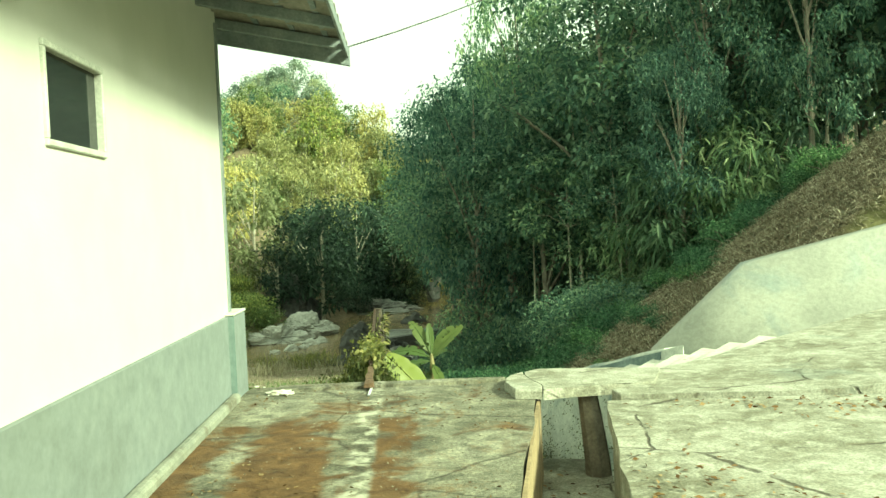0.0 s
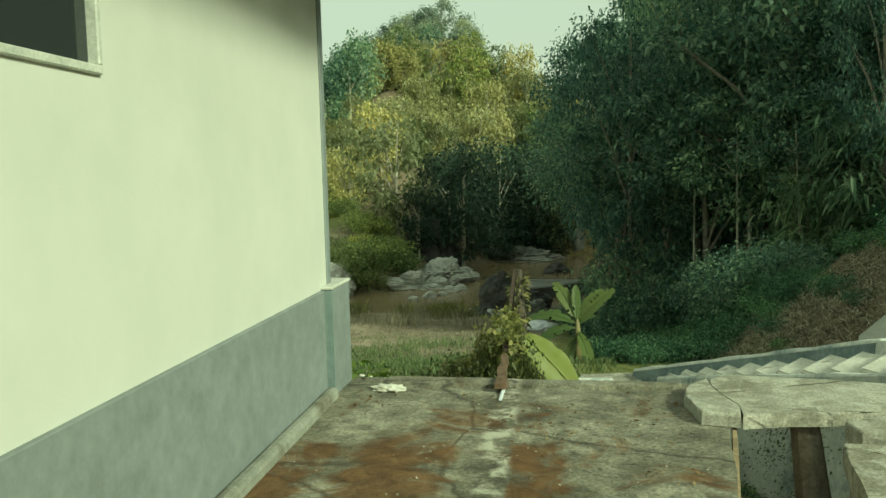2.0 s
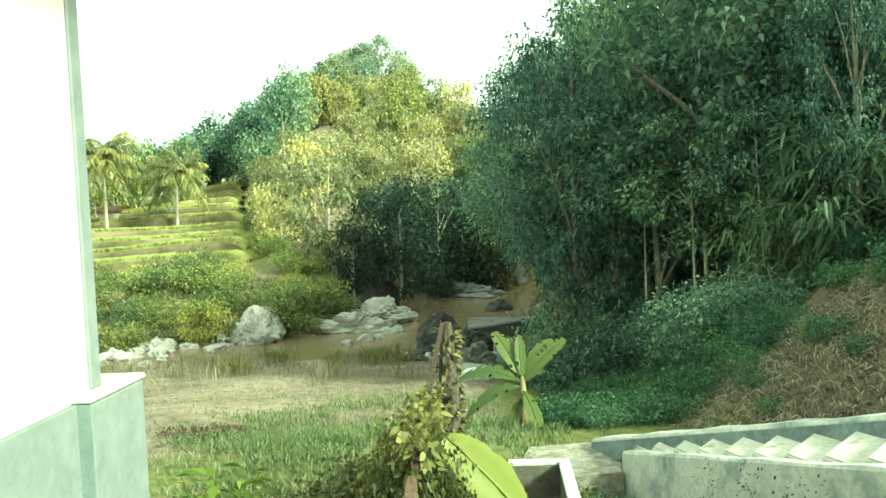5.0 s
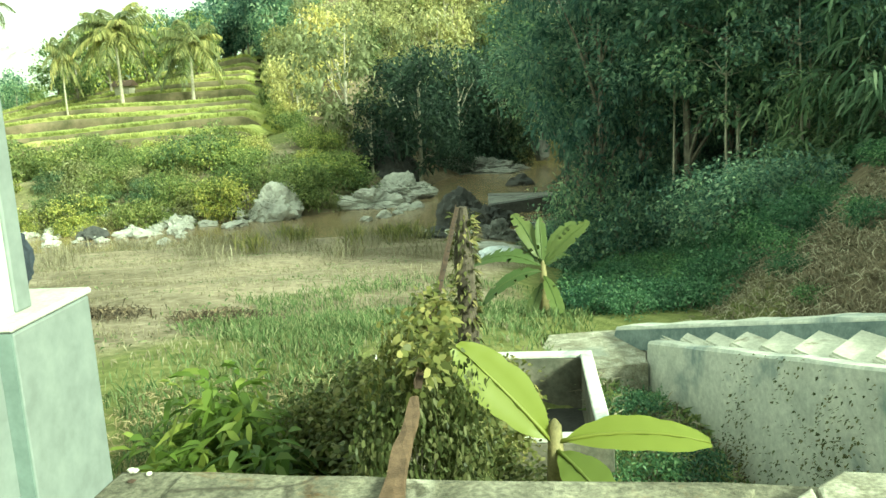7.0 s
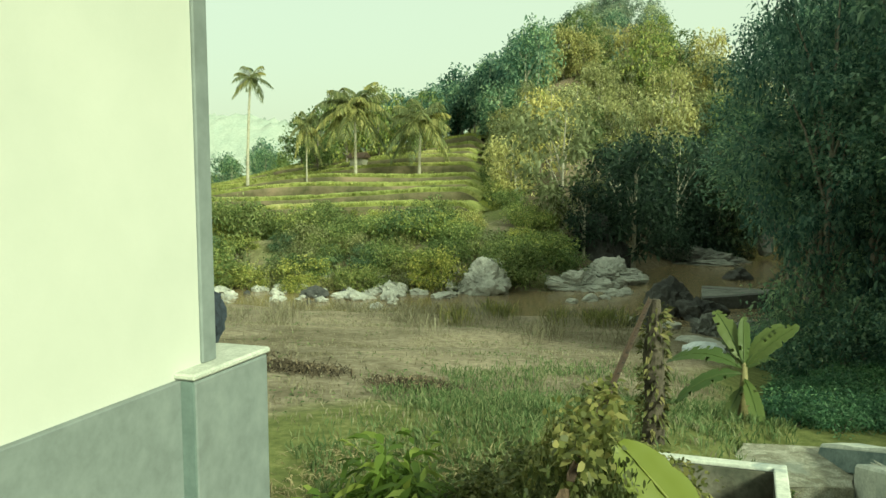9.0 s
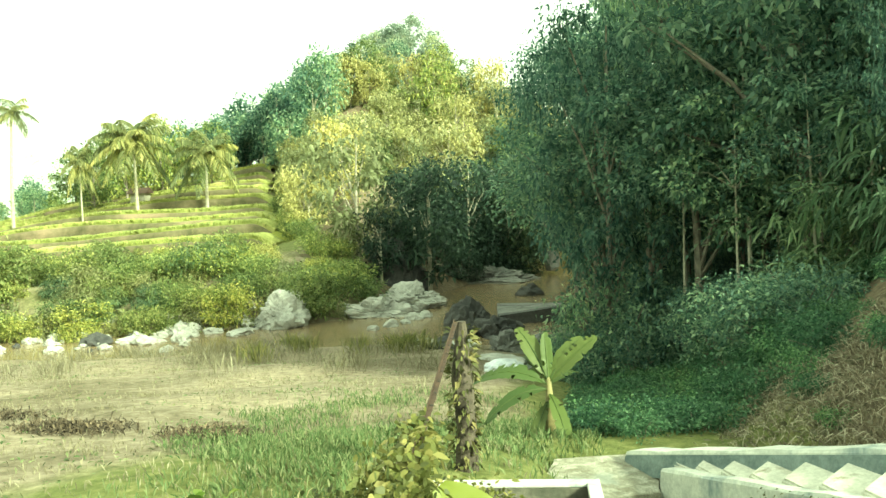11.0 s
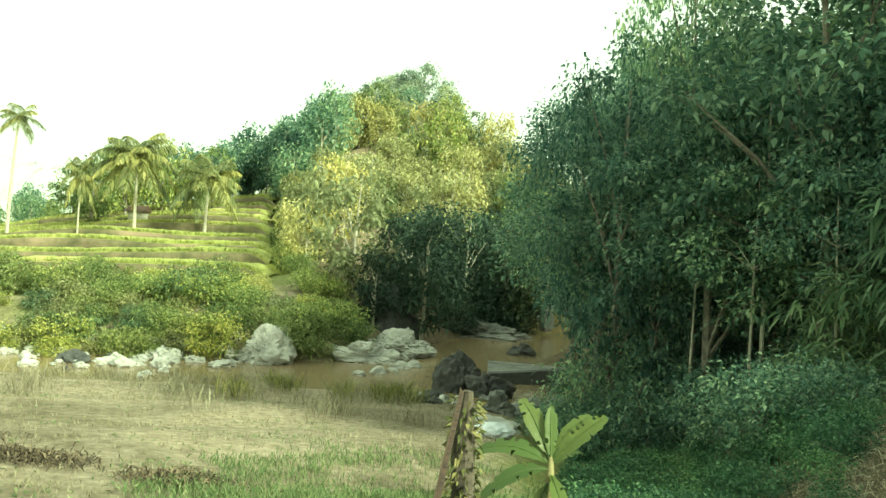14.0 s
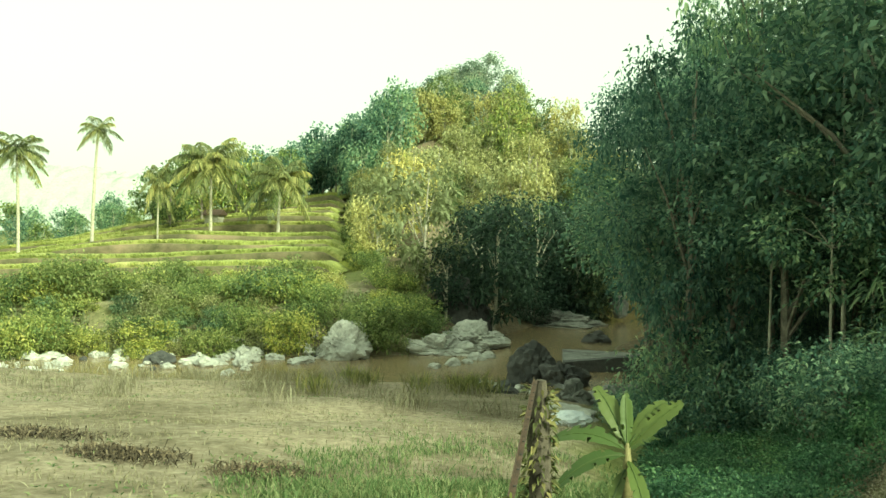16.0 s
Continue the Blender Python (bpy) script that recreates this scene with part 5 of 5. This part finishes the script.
for k in range(20):
    y = 68 + 2.2 * k
    (A if k % 2 else B).append((-14.6 - 0.3 * (y - 62) + he.uniform(-0.8, 0.8), y, he.uniform(0.5, 0.8), he.uniform(1.0, 1.5)))
scatter_copy(bA, A, rr)
scatter_copy(bB, B, rr)
scatter_copy(bC, C, rr)

for k in range(16):
    x = he.uniform(-40, -14)
    y = 50.6 + 0.345 * max(x + 13.6, -34) + he.uniform(0, 5)
    s = he.uniform(0.45, 0.8)
    copy_thing(lp, Matrix.Translation((x, y, ground_z(x, y) - 0.1)) @ pose(0, 0, 0, 0, 0, he.uniform(0, 360)) @ Matrix.Diagonal((s, s, s * 0.8, 1)))
# the bend's deep shade comes from this thicket's dark leaf colour
shd = tagged(bush_proto("shade_bush", "thicket over the shaded river bend, its shade painted almost black", 44, 2.4, 4.0, 3000, 60, 0.30, L_SHADE, 0.42), group="thicket over the river bend")
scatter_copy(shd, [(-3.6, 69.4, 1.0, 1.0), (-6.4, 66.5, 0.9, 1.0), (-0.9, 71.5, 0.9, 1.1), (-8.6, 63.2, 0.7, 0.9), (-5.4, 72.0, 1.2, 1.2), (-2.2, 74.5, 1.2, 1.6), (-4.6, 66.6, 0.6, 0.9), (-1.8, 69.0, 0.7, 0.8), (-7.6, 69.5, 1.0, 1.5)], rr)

# palms and banana clumps among the fields
PALMS = "coconut palms by the fields"
for k, (x, y, z1, fr, n, lab) in enumerate(((-31.9, 90, 7.0, 4.4, 26, "coconut palm with yellowing fronds above the fields"), (-39.2, 90, 8.6, 5.0, 30, "full crowned coconut palm above the fields"), (-52.6, 90, 12.2, 2.8, 14, "very tall thin palm with a sparse crown"), (-61.3, 90, 9.8, 4.0, 22, "tall coconut palm in the haze"), (-67, 88, 4.3, 4.2, 22, "leaning coconut palm with drooping fronds"))):
    g = ground_z(x, y)
    p = tagged(palm_proto("coconut_palm", lab, 300 + k, z1 - g - 0.6, fr, n), group=PALMS)
    p.matrix_basis = pose(x, y, g, 0, -4 if k == 4 else 1, 0)
tagged(copy_thing(p, Matrix.Translation((-44.0, 88, ground_z(-44.0, 88))) @ Matrix.Diagonal((0.5, 0.5, 0.9, 1))), "thin young palm with a small crown", group=PALMS)
hut = thing("hut", "small field hut with pale walls and brown roof", "hut")
_z = ground_z(-42.3, 97)
bm = bmesh.new()
box(bm, -43.1, -41.5, 96.7, 98.3, _z - 0.5, _z + 1.5)
part("wall", bm, M_PLINTH, hut)
link_mesh("roof", [(-43.4, 96.4, _z + 1.45), (-41.2, 96.4, _z + 1.45), (-41.2, 98.6, _z + 1.45), (-43.4, 98.6, _z + 1.45), (-43.4, 97.5, _z + 2.1), (-41.2, 97.5, _z + 2.1)], [(0, 1, 5, 4), (2, 3, 4, 5), (0, 4, 3), (1, 2, 5), (0, 3, 2, 1)], M_RUST, hut, "brown tiled roof")

copy_thing(hut, Matrix.Translation((-18.5, -15.0, ground_z(-60.8, 82.5) - _z + 0.3)))


def blades(name, rng, xs, ys, length, width, mat, label, lean=0.35, droop=0.2):
    n = len(xs)
    base = np.stack([xs, ys, land(xs, ys) - 0.02], -1)
    way = unit(rng.normal(size=(n, 3)) * (lean, lean, 0.1) + (0, 0, 1))
    v, f = leaves(rng, base, way, length, width, droop)
    return tagged(np_mesh(name, v, f, mat), label, "grass", kind="stuff")


g = np.random.default_rng(5)


def patch(n, x0, x1, y0, y1, tuft=0.12, per=14):
    k = n // per
    cx, cy = g.uniform(x0, x1, k), g.uniform(y0, y1, k)
    return np.repeat(cx, per) + g.normal(size=k * per) * tuft, np.repeat(cy, per) + g.normal(size=k * per) * tuft


x, y = patch(36000, -6.0, 1.2, 13.5, 25, 0.16)
keep = (x < 0.9) & (x + 0.12 * (y - 14) > -4.3 + 0.5 * np.sin(y * 1.9))  & ~((x > -1.9) & (x < 0.8) & (y > 13.3) & (y < 16)) & (g.random(len(x)) < step01(27, 18.5, y + 1.1 * np.clip(-x - 4.0, 0, None)))
keep &= g.random(len(x)) < 0.2 + 0.8 * (np.sin(x * 1.3 + 1.5 * np.sin(y * 0.7)) + np.sin(y * 1.1 + x * 0.4) > -0.3)
blades("green_grass", g, x[keep], y[keep], 0.20, 0.017, L_GRASS, "tufts of green grass on the near field")
x, y = patch(30000, -26, 0, 15, 40.5, 0.2, 10)
keep = g.random(len(x)) < 0.25 + 0.75 * (np.sin(x * 0.9 + 2 * np.sin(y * 0.4)) * np.sin(y * 0.8 + np.sin(x * 0.5)) > -0.1)
x, y = x[keep], y[keep]
blades("dry_grass", g, x, y, 0.15, 0.016, L_STRAW, "short straw-coloured grass over the bare field")
x, y = patch(2200, -24, -3, 30, 42.5, 0.35, 45)
blades("dry_weeds", g, x, y, 0.7, 0.03, L_STRAW, "tall drying weeds along the river edge")
x, y = patch(24000, 2.9, 9.5, 13.8, 20.0, 0.3, 18)
blades("dead_brush", g, x, y, 0.32, 0.013, L_DEAD, "tangle of dead brown brush on the bank", 1.4, 0.4)
x, y = patch(9000, 2.9, 9.5, 13.8, 20.5, 0.4, 9)
blades("dry_leaf_litter", g, x, y, 0.13, 0.05, L_STRAW, "curled dry leaves caught in the brush", 2.2, 0.1)
for hx, hy, rx, ry in ((-10.3, 21.8, 1.6, 0.7), (-4.9, 19.9, 0.9, 0.45), (-7.6, 20.4, 1.1, 0.5)):
    x, y = hx + g.normal(size=1100) * rx * 0.42, hy + g.normal(size=1100) * ry * 0.5
    blades("mulch_heap", g, x, y, 0.26, 0.03, L_MULCH, "low heap of rotting dark cuttings on the field", 1.1, 0.4)
x, y = patch(4500, -24, -2, 16, 41, 0.35, 22)
blades("low_weeds", g, x, y, 0.12, 0.03, L_GRASS, "scattered low green weeds on the bare field", 1.6, 0.2)
x, y = patch(800, -15.5, -3.0, 34.5, 41.5, 0.28, 100)
blades("field_weeds", g, x, y, 0.95, 0.035, L_VINE, "upright half-dry weeds near the river", 0.35, 0.2)


def field_front(k, x):
    return 70 + 5.2 * k - 0.22 * (x + 33) + 0.35 * np.sin(x * 0.35 + k * 1.9) + 0.2 * np.sin(x * 0.9 + k)


def strip_mesh(name, xs, rows, material, parent, label):
    """A long strip: rows of (y, z) arrays along xs, joined one to the next."""
    v = np.concatenate([np.stack([xs, y, z], -1) for y, z in rows])
    n = len(xs)
    i = np.arange(len(v)).reshape(len(rows), n)
    f = np.stack([i[:-1, :-1], i[:-1, 1:], i[1:, 1:], i[1:, :-1]], -1).reshape(-1, 4)
    return np_mesh(name, v, f, material, parent, label)


def build_field(k):
    """One step of the fields: an earth bank, a level top and a standing crop."""
    right = -33.0
    for _ in range(8):
        right = -15.5 - 0.3 * (float(field_front(k, right)) + 1.0 - 62)
    xs = np.arange(-96.0, right, 0.55)
    y0 = field_front(k, xs)
    z = np.max([land(xs, y0 + d) for d in (0.0, 1.3, 2.6, 3.9, 5.4)], axis=0) + 0.03
    pad = np.pad(z, 12, mode="edge")
    z = np.convolve(pad, np.ones(25) / 25, mode="valid") + 0.1
    t = thing("field_terrace", "stepped field of ripening paddy behind an earth bank", "field", group="stepped paddy fields")
    z = z - 1.3 * step01(right - 3.0, right, xs) - 0.12 * np.sin(xs * 0.16 + k * 2.2)
    rough = g.normal(size=len(xs)) * 0.05
    strip_mesh("earth_bank", xs, [(y0 - 0.25, z - 1.6), (y0 - 0.1 + rough, z - 0.35), (y0 + rough, z + 0.02), (y0 + 0.4, z + 0.06), (y0 + 0.5, z), (y0 + 5.6, z - 0.02), (y0 + 5.7, z - 1.2)], M_BUND, t, "grassy dark earth bank")
    bump_z = 0.05 * np.sin(xs * 1.9 + k) + g.normal(size=len(xs)) * 0.04
    keep = len(xs) - 2
    strip_mesh("crop", xs[:keep], [((y0 + a)[:keep], (z + c + bump_z * (c > 0.1))[:keep]) for a, c in ((0.55, 0.0), (0.6, 0.36), (1.0, 0.42), (2.2, 0.40), (3.6, 0.42), (3.9, 0.0))], M_CROP, t, "yellow-green standing paddy")
    m = 5200
    bx = g.uniform(-94, right - 1.5, m)
    by = field_front(k, bx) + 0.5 + 3.2 * g.random(m) ** 2.2
    bz = np.interp(bx, xs, z) + 0.12
    way = unit(g.normal(size=(m, 3)) * (0.35, 0.35, 0.1) + (0, 0, 1))
    v, f = leaves(g, np.stack([bx, by, bz], -1), way, 0.42, 0.07, 0.2)
    tagged(np_mesh("paddy_fringe", v, f, L_PADDY, t, "loose paddy blades"), kind="stuff")


for k in range(9):
    build_field(k)
x, y = patch(4200, -4.3, -1.9, 11.5, 15.5, 0.25, 16)
blades("straw_litter", g, x, y, 0.24, 0.014, L_STRAW, "bleached dry stalks below the terrace", 1.8, 0.3)

x, y = patch(9000, 0.7, 3.2, 10.6, 17.4, 0.14, 14)
keep = (x < 1.3 + 0.325 * (16.7 - y)) & ~((x > 1.5) & (y < 10.8))
blades("green_weeds", g, x[keep], y[keep], 0.22, 0.035, L_HEDGE, "low green weeds at the foot of the stair wall", 0.8, 0.3)
x, y = patch(5000, 0.8, 3.2, 10.6, 16.5, 0.2, 20)
keep = (x < 1.25 + 0.325 * (16.7 - y)) & ~((x > 1.5) & (y < 10.8))
blades("dead_brush", g, x[keep], y[keep], 0.3, 0.018, L_DEAD, "dry stalks at the foot of the stair wall", 1.2, 0.3)
x = -9 - 50 * g.random(9000)
y = 48.6 + 0.345 * np.maximum(x + 13.6, -34) + g.random(9000) ** 0.8 * 9
keep = np.sin(x * 0.8) + np.sin(y * 1.1 + x * 0.5) > -0.4
blades("bank_weeds", g, x[keep], y[keep], 0.7, 0.13, L_YELLOW, "rank yellowing weeds on the far river bank", 0.6, 0.35)

# plants below the terrace
sh = bush_proto("mango_shrub", "young shrub with long drooping green leaves", 51, 0.66, 1.05, 760, 30, 0.27, L_SHRUB, 0.10, 0.25, "shrub", 0.6, True)
sh.matrix_basis = pose(-2.25, 12.6, ground_z(-2.25, 12.6), 0, 0, 0)
for x, y, s, a in ((-1.7, 12.3, 0.85, 100), (-2.7, 13.3, 0.9, 200), (-1.35, 13.0, 0.8, 300)):
    copy_thing(sh, Matrix.Translation((x, y, ground_z(x, y))) @ pose(0, 0, 0, 0, 0, a) @ Matrix.Scale(s, 4))
vb = bush_proto("vine_bush", "heap of drying creeper with small yellowish leaves", 52, 0.74, 1.35, 9500, 80, 0.062, L_VINE, 0.12, 0.62, "bush", 0.3, True)
vb.matrix_basis = pose(-0.95, 12.7, ground_z(-0.95, 12.7), 0, 0, 0)
copy_thing(vb, Matrix.Translation((-1.35, 13.0, ground_z(-1.35, 13.0))) @ pose(0, 0, 0, 0, 0, 250) @ Matrix.Scale(0.8, 4))
copy_thing(vb, Matrix.Translation((-0.5, 12.0, ground_z(-0.5, 12.0))) @ pose(0, 0, 0, 0, 0, 130) @ Matrix.Scale(0.75, 4))
copy_thing(vb, Matrix.Translation((-0.75, 13.1, ground_z(-0.75, 13.1))) @ pose(0, 0, 0, 0, 0, 40) @ Matrix.Scale(0.9, 4))
copy_thing(vb, Matrix.Translation((-0.66, 11.2, ground_z(-0.66, 11.2))) @ pose(0, 0, 0, 0, 0, 75) @ Matrix.Diagonal((0.46, 0.5, 1.33, 1)))
copy_thing(vb, Matrix.Translation((-0.72, 11.8, ground_z(-0.72, 11.8))) @ pose(0, 0, 0, 0, 0, 165) @ Matrix.Diagonal((0.5, 0.5, 1.33, 1)))
for x, y, s, a in ((0.9, 13.6, 0.55, 10), (1.3, 12.6, 0.6, 70), (1.7, 11.9, 0.55, 150), (0.3, 11.6, 0.6, 220), (1.0, 15.2, 0.45, 220), (2.2, 11.6, 0.5, 10), (1.45, 14.2, 0.5, 30), (1.75, 13.0, 0.55, 80), (2.1, 12.4, 0.5, 170), (1.2, 15.6, 0.4, 260), (0.75, 12.6, 0.5, 300), (2.5, 11.0, 0.55, 60)):
    copy_thing(uB, Matrix.Translation((x, y, ground_z(x, y))) @ pose(0, 0, 0, 0, 0, a) @ Matrix.Scale(s, 4))
build_banana("banana_plant", "banana plant with broad leaves below the terrace", pose(0.10, 11.5, ground_z(0.10, 11.5)), 1.34,
             [(0.92, 0.31, 176, 52, 0.12, 1.22, -62), (0.92, 0.23, -4, 16, 0.26, 1.24, 42), (0.6, 0.26, -55, -8, 0.25, 1.20, 25), (0.9, 0.26, 192, -8, 0.2, 0.85, -20)], 61)
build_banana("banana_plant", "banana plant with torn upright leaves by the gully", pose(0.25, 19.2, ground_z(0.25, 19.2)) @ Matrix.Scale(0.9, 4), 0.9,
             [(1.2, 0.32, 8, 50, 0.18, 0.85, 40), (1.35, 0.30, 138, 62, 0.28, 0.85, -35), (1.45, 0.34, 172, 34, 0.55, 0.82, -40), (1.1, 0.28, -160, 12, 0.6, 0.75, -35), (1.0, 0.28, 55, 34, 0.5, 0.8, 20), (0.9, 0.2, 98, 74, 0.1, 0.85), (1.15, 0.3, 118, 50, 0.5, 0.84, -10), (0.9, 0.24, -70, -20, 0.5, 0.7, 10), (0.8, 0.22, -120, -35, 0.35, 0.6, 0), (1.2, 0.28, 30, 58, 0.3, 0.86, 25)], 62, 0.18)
# dead stump wrapped in creeper, with a leaning iron pole
st = thing("dead_stump", "dead upright stump wrapped in dry creeper", "stump")
_g = ground_z(-0.72, 16.3)
_v, _f = tube([(-0.72, 16.3, _g - 0.2), (-0.70, 16.3, _g + 0.5), (-0.73, 16.3, _g + 1.0), (-0.71, 16.3, 0.16)], [0.14, 0.115, 0.12, 0.05], 9)
link_mesh("trunk", _v, _f, M_STUMP, st)
_rg = np.random.default_rng(9)
_n = 420
_ang, _hz = _rg.uniform(0, 6.28, _n), _rg.uniform(_g, 0.14, _n)
_b = np.stack([-0.72 + 0.12 * np.cos(_ang), 16.3 + 0.12 * np.sin(_ang), _hz], -1)
_v, _f = leaves(_rg, _b, unit(np.stack([np.cos(_ang), np.sin(_ang), _rg.normal(size=_n) * 0.8], -1)), 0.10, 0.04)
np_mesh("creeper", _v, _f, L_CREEPER, st, "dry creeper")
pl = thing("angle_iron", "long rusty angle iron reaching from the terrace edge to the stump", "iron bar")
bm = bmesh.new()
box(bm, -0.019, 0.019, 1.15, 6.48, -0.006, 0.0)
box(bm, -0.019, -0.014, 1.15, 6.48, 0.0, 0.034)
ob = part("bar", bm, M_RUST, pl)
for k in range(16):
    bm = bmesh.new()
    bmesh.ops.create_cone(bm, cap_ends=True, segments=8, radius1=0.011, radius2=0.011, depth=0.004)
    bmesh.ops.translate(bm, vec=(0.006, 1.3 + 0.33 * k, 0.003), verts=bm.verts)
    part("bolt_hole", bm, M_DARK, ob)
_n = 600
_yy = 1.2 + 1.5 * _rg.random(_n)
_off = np.clip(_rg.normal(size=(_n, 3)), -1.8, 1.8) * (0.075, 0.05, 0.06)
_b = np.stack([_off[:, 0], _yy + _off[:, 1], 0.03 + _off[:, 2]], -1)
_v, _f = leaves_fine(_rg, _b, unit(_rg.normal(size=(_n, 3)) + (0, -0.3, 0.3)), 0.075, 0.045, 0.4)
np_mesh("creeper", _v, _f, L_VINE, pl, "drying creeper twined round the iron")
pl.matrix_basis = pose(-0.58, 9.74, 0.012, 1.4, 0, 1.6)
tp = thing("timber_plank", "rough brown timber lying over the terrace edge", "plank")
_v, _f = [], []
for k in range(9):
    q = k / 8
    w, h = 0.047 - 0.02 * q + 0.004 * math.sin(k * 2.1), 0.022 - 0.004 * q
    for dx, dz in ((-w, -h), (w, -h), (w * 0.92, h), (0.1 * w, h + 0.006 * math.sin(k * 1.7)), (-w * 0.95, h * 0.8)):
        _v.append((-0.575 - 0.028 * 1.2 * q + dx + 0.006 * math.sin(k * 1.3), 9.55 + 1.2 * q, 0.056 - 0.028 * q + dz))
for k in range(8):
    for c in range(5):
        _f.append((k * 5 + c, k * 5 + (c + 1) % 5, (k + 1) * 5 + (c + 1) % 5, (k + 1) * 5 + c))
_f += [tuple(range(5))[::-1], tuple(40 + c for c in range(5))]
link_mesh("board", _v, _f, M_TIMBER, tp)
ws = thing("white_strip", "short white plastic strip lying at the end of the crack", "litter")
bm = bmesh.new()
box(bm, -0.012, 0.012, 0, 0.27, 0, 0.012, 0.003, 1)
part("strip", bm, M_SACK, ws)
ws.matrix_basis = pose(-0.565, 9.33, 0.004, 3, 0, -3)
for k, (x, y, z, s, mt) in enumerate(((-1.74, 10.02, 0.02, 0.04, M_STEP), (-1.70, 9.93, 0.015, 0.03, M_RUST), (-1.66, 10.0, 0.012, 0.025, M_STEP))):
    rock("plaster_chunk", x, y, z, s * 0.8, s * 0.6, s * 0.3, mt, "broken plaster chunk at the foot of the pier", 900 + k, 40 * k)
pp = thing("paper_scrap", "crumpled white paper scrap on the terrace", "litter")
bm = bmesh.new()
bmesh.ops.create_icosphere(bm, subdivisions=3, radius=1)
for v in bm.verts:
    v.co = Vector((v.co.x * 0.125, v.co.y * 0.085, max(v.co.z, -0.3) * 0.03)) * (1 + 0.5 * noise.noise(v.co * 3))
    v.co += Vector((-1.43, 9.62, 0.014))
part("paper", bm, M_STEP, pp)
cl = bmesh.new()
bmesh.ops.create_icosphere(cl, subdivisions=3, radius=1)
for v in cl.verts:
    v.co = Vector((v.co.x * 0.075, v.co.y * 0.075, v.co.z * 0.13)) * (1 + 0.35 * noise.noise(v.co * 2.6))
co = tagged(part("hanging_cloth", cl, M_CLOTH), "dark blue cloth bundle hanging behind the house corner", "cloth")
co.matrix_basis = pose(-2.10, 9.97, 0.955)


def litter(name, n, x0, x1, y0, y1, z, size, mat, label, inside):
    lx, ly = g.uniform(x0, x1, n), g.uniform(y0, y1, n)
    dens = np.sin(lx * 2.1 + 1.2 * np.sin(ly * 1.7)) + np.sin(ly * 2.3 + lx) + g.normal(size=n) * 0.6
    ok = inside(lx, ly) & (dens > 0.35)
    lx, ly = lx[ok], ly[ok]
    base = np.stack([lx, ly, np.full_like(lx, z) + g.uniform(0.004, 0.012, len(lx))], -1)
    ang = g.uniform(0, 6.28, len(lx))
    way = unit(np.stack([np.cos(ang), np.sin(ang), g.uniform(0.0, 0.18, len(lx))], -1))
    v, f = leaves(g, base, way, size, size * 0.45, 0.02)
    return tagged(np_mesh(name, v, f, mat), label, "leaf litter", kind="stuff")


L_FALLEN = leaf_mat("fallen_leaves", (0.10, 0.05, 0.02), (0.24, 0.13, 0.05), (0.42, 0.30, 0.16), 0.1, 0.8)
litter("fallen_leaves", 2600, 0.9, 4.5, 3.0, 8.2, 0.061, 0.05, L_FALLEN, "small fallen brown leaves on the platform", lambda a, b: (a > 1.10 + np.maximum(b - 6, 0) * 0.19) & (b < 8.25 - 0.14 * (a - 1.46)))
litter("fallen_leaves", 1500, -1.7, 0.7, 3.0, 9.7, 0.001, 0.035, L_FALLEN, "small fallen brown leaves on the terrace", lambda a, b: a < terrace_x(b) - 0.05)
litter("fallen_leaves", 900, 0.2, 1.9, 3.0, 9.3, -0.75, 0.06, L_FALLEN, "damp fallen leaves in the drain", lambda a, b: (a > terrace_x(b) + 0.06) & (a < terrace_x(b) + 0.62))
cx, cy = g.uniform(-1.7, 0.9, 420), g.uniform(3, 9.6, 420)
ok = cx < terrace_x(cy) - 0.05
base = np.stack([cx[ok], cy[ok], np.full(ok.sum(), 0.003)], -1)
way = unit(np.stack([g.normal(size=ok.sum()), g.normal(size=ok.sum()), np.full(ok.sum(), 0.25)], -1))
v, f = leaves(g, base, way, 0.016, 0.014, 0.1)
tagged(np_mesh("cement_crumbs", v, f, M_PLINTH), "pale crumbs of cement scattered on the terrace", "crumbs", kind="stuff")

cb = thing("cable", "thin dark cable running from the eave across the yard", "cable")
_q = [(-0.72 + 7.5 * k, 10.1 + 13 * k, 3.42 + 6.5 * k - 1.6 * k * (1 - k)) for k in np.linspace(0, 1, 14)]
_v, _f = tube(_q, [0.008] * 14, 5)
link_mesh("wire", _v, _f, M_DARK, cb)

# creeper on the side wall of the stairs
_n = 1500
_cl = g.integers(0, 26, _n)
_cf, _cd = g.uniform(0.25, 0.97, 26), g.uniform(0.15, 1.3, 26)
_ff = np.clip(_cf[_cl] + g.normal(size=_n) * 0.018, 0.05, 0.99)
_dd = np.abs(_cd[_cl] + g.normal(size=_n) * 0.22)
_nx, _ny, _nz = (NEAR[0][k] + (NEAR[1][k] - NEAR[0][k]) * _ff for k in range(3))
_base = np.stack([_nx - 0.05 - 0.04 * _dd, _ny - 0.02, _nz - _dd], -1)
_way = unit(np.stack([-np.ones(_n), g.normal(size=_n), g.normal(size=_n) * 0.8 - 0.3], -1))
_v, _f = leaves(g, _base, _way, 0.034, 0.02, 0.3)
tagged(np_mesh("wall_creeper", _v, _f, L_CREEPER), "small dark creeper leaves climbing the stair wall", "creeper", kind="stuff")
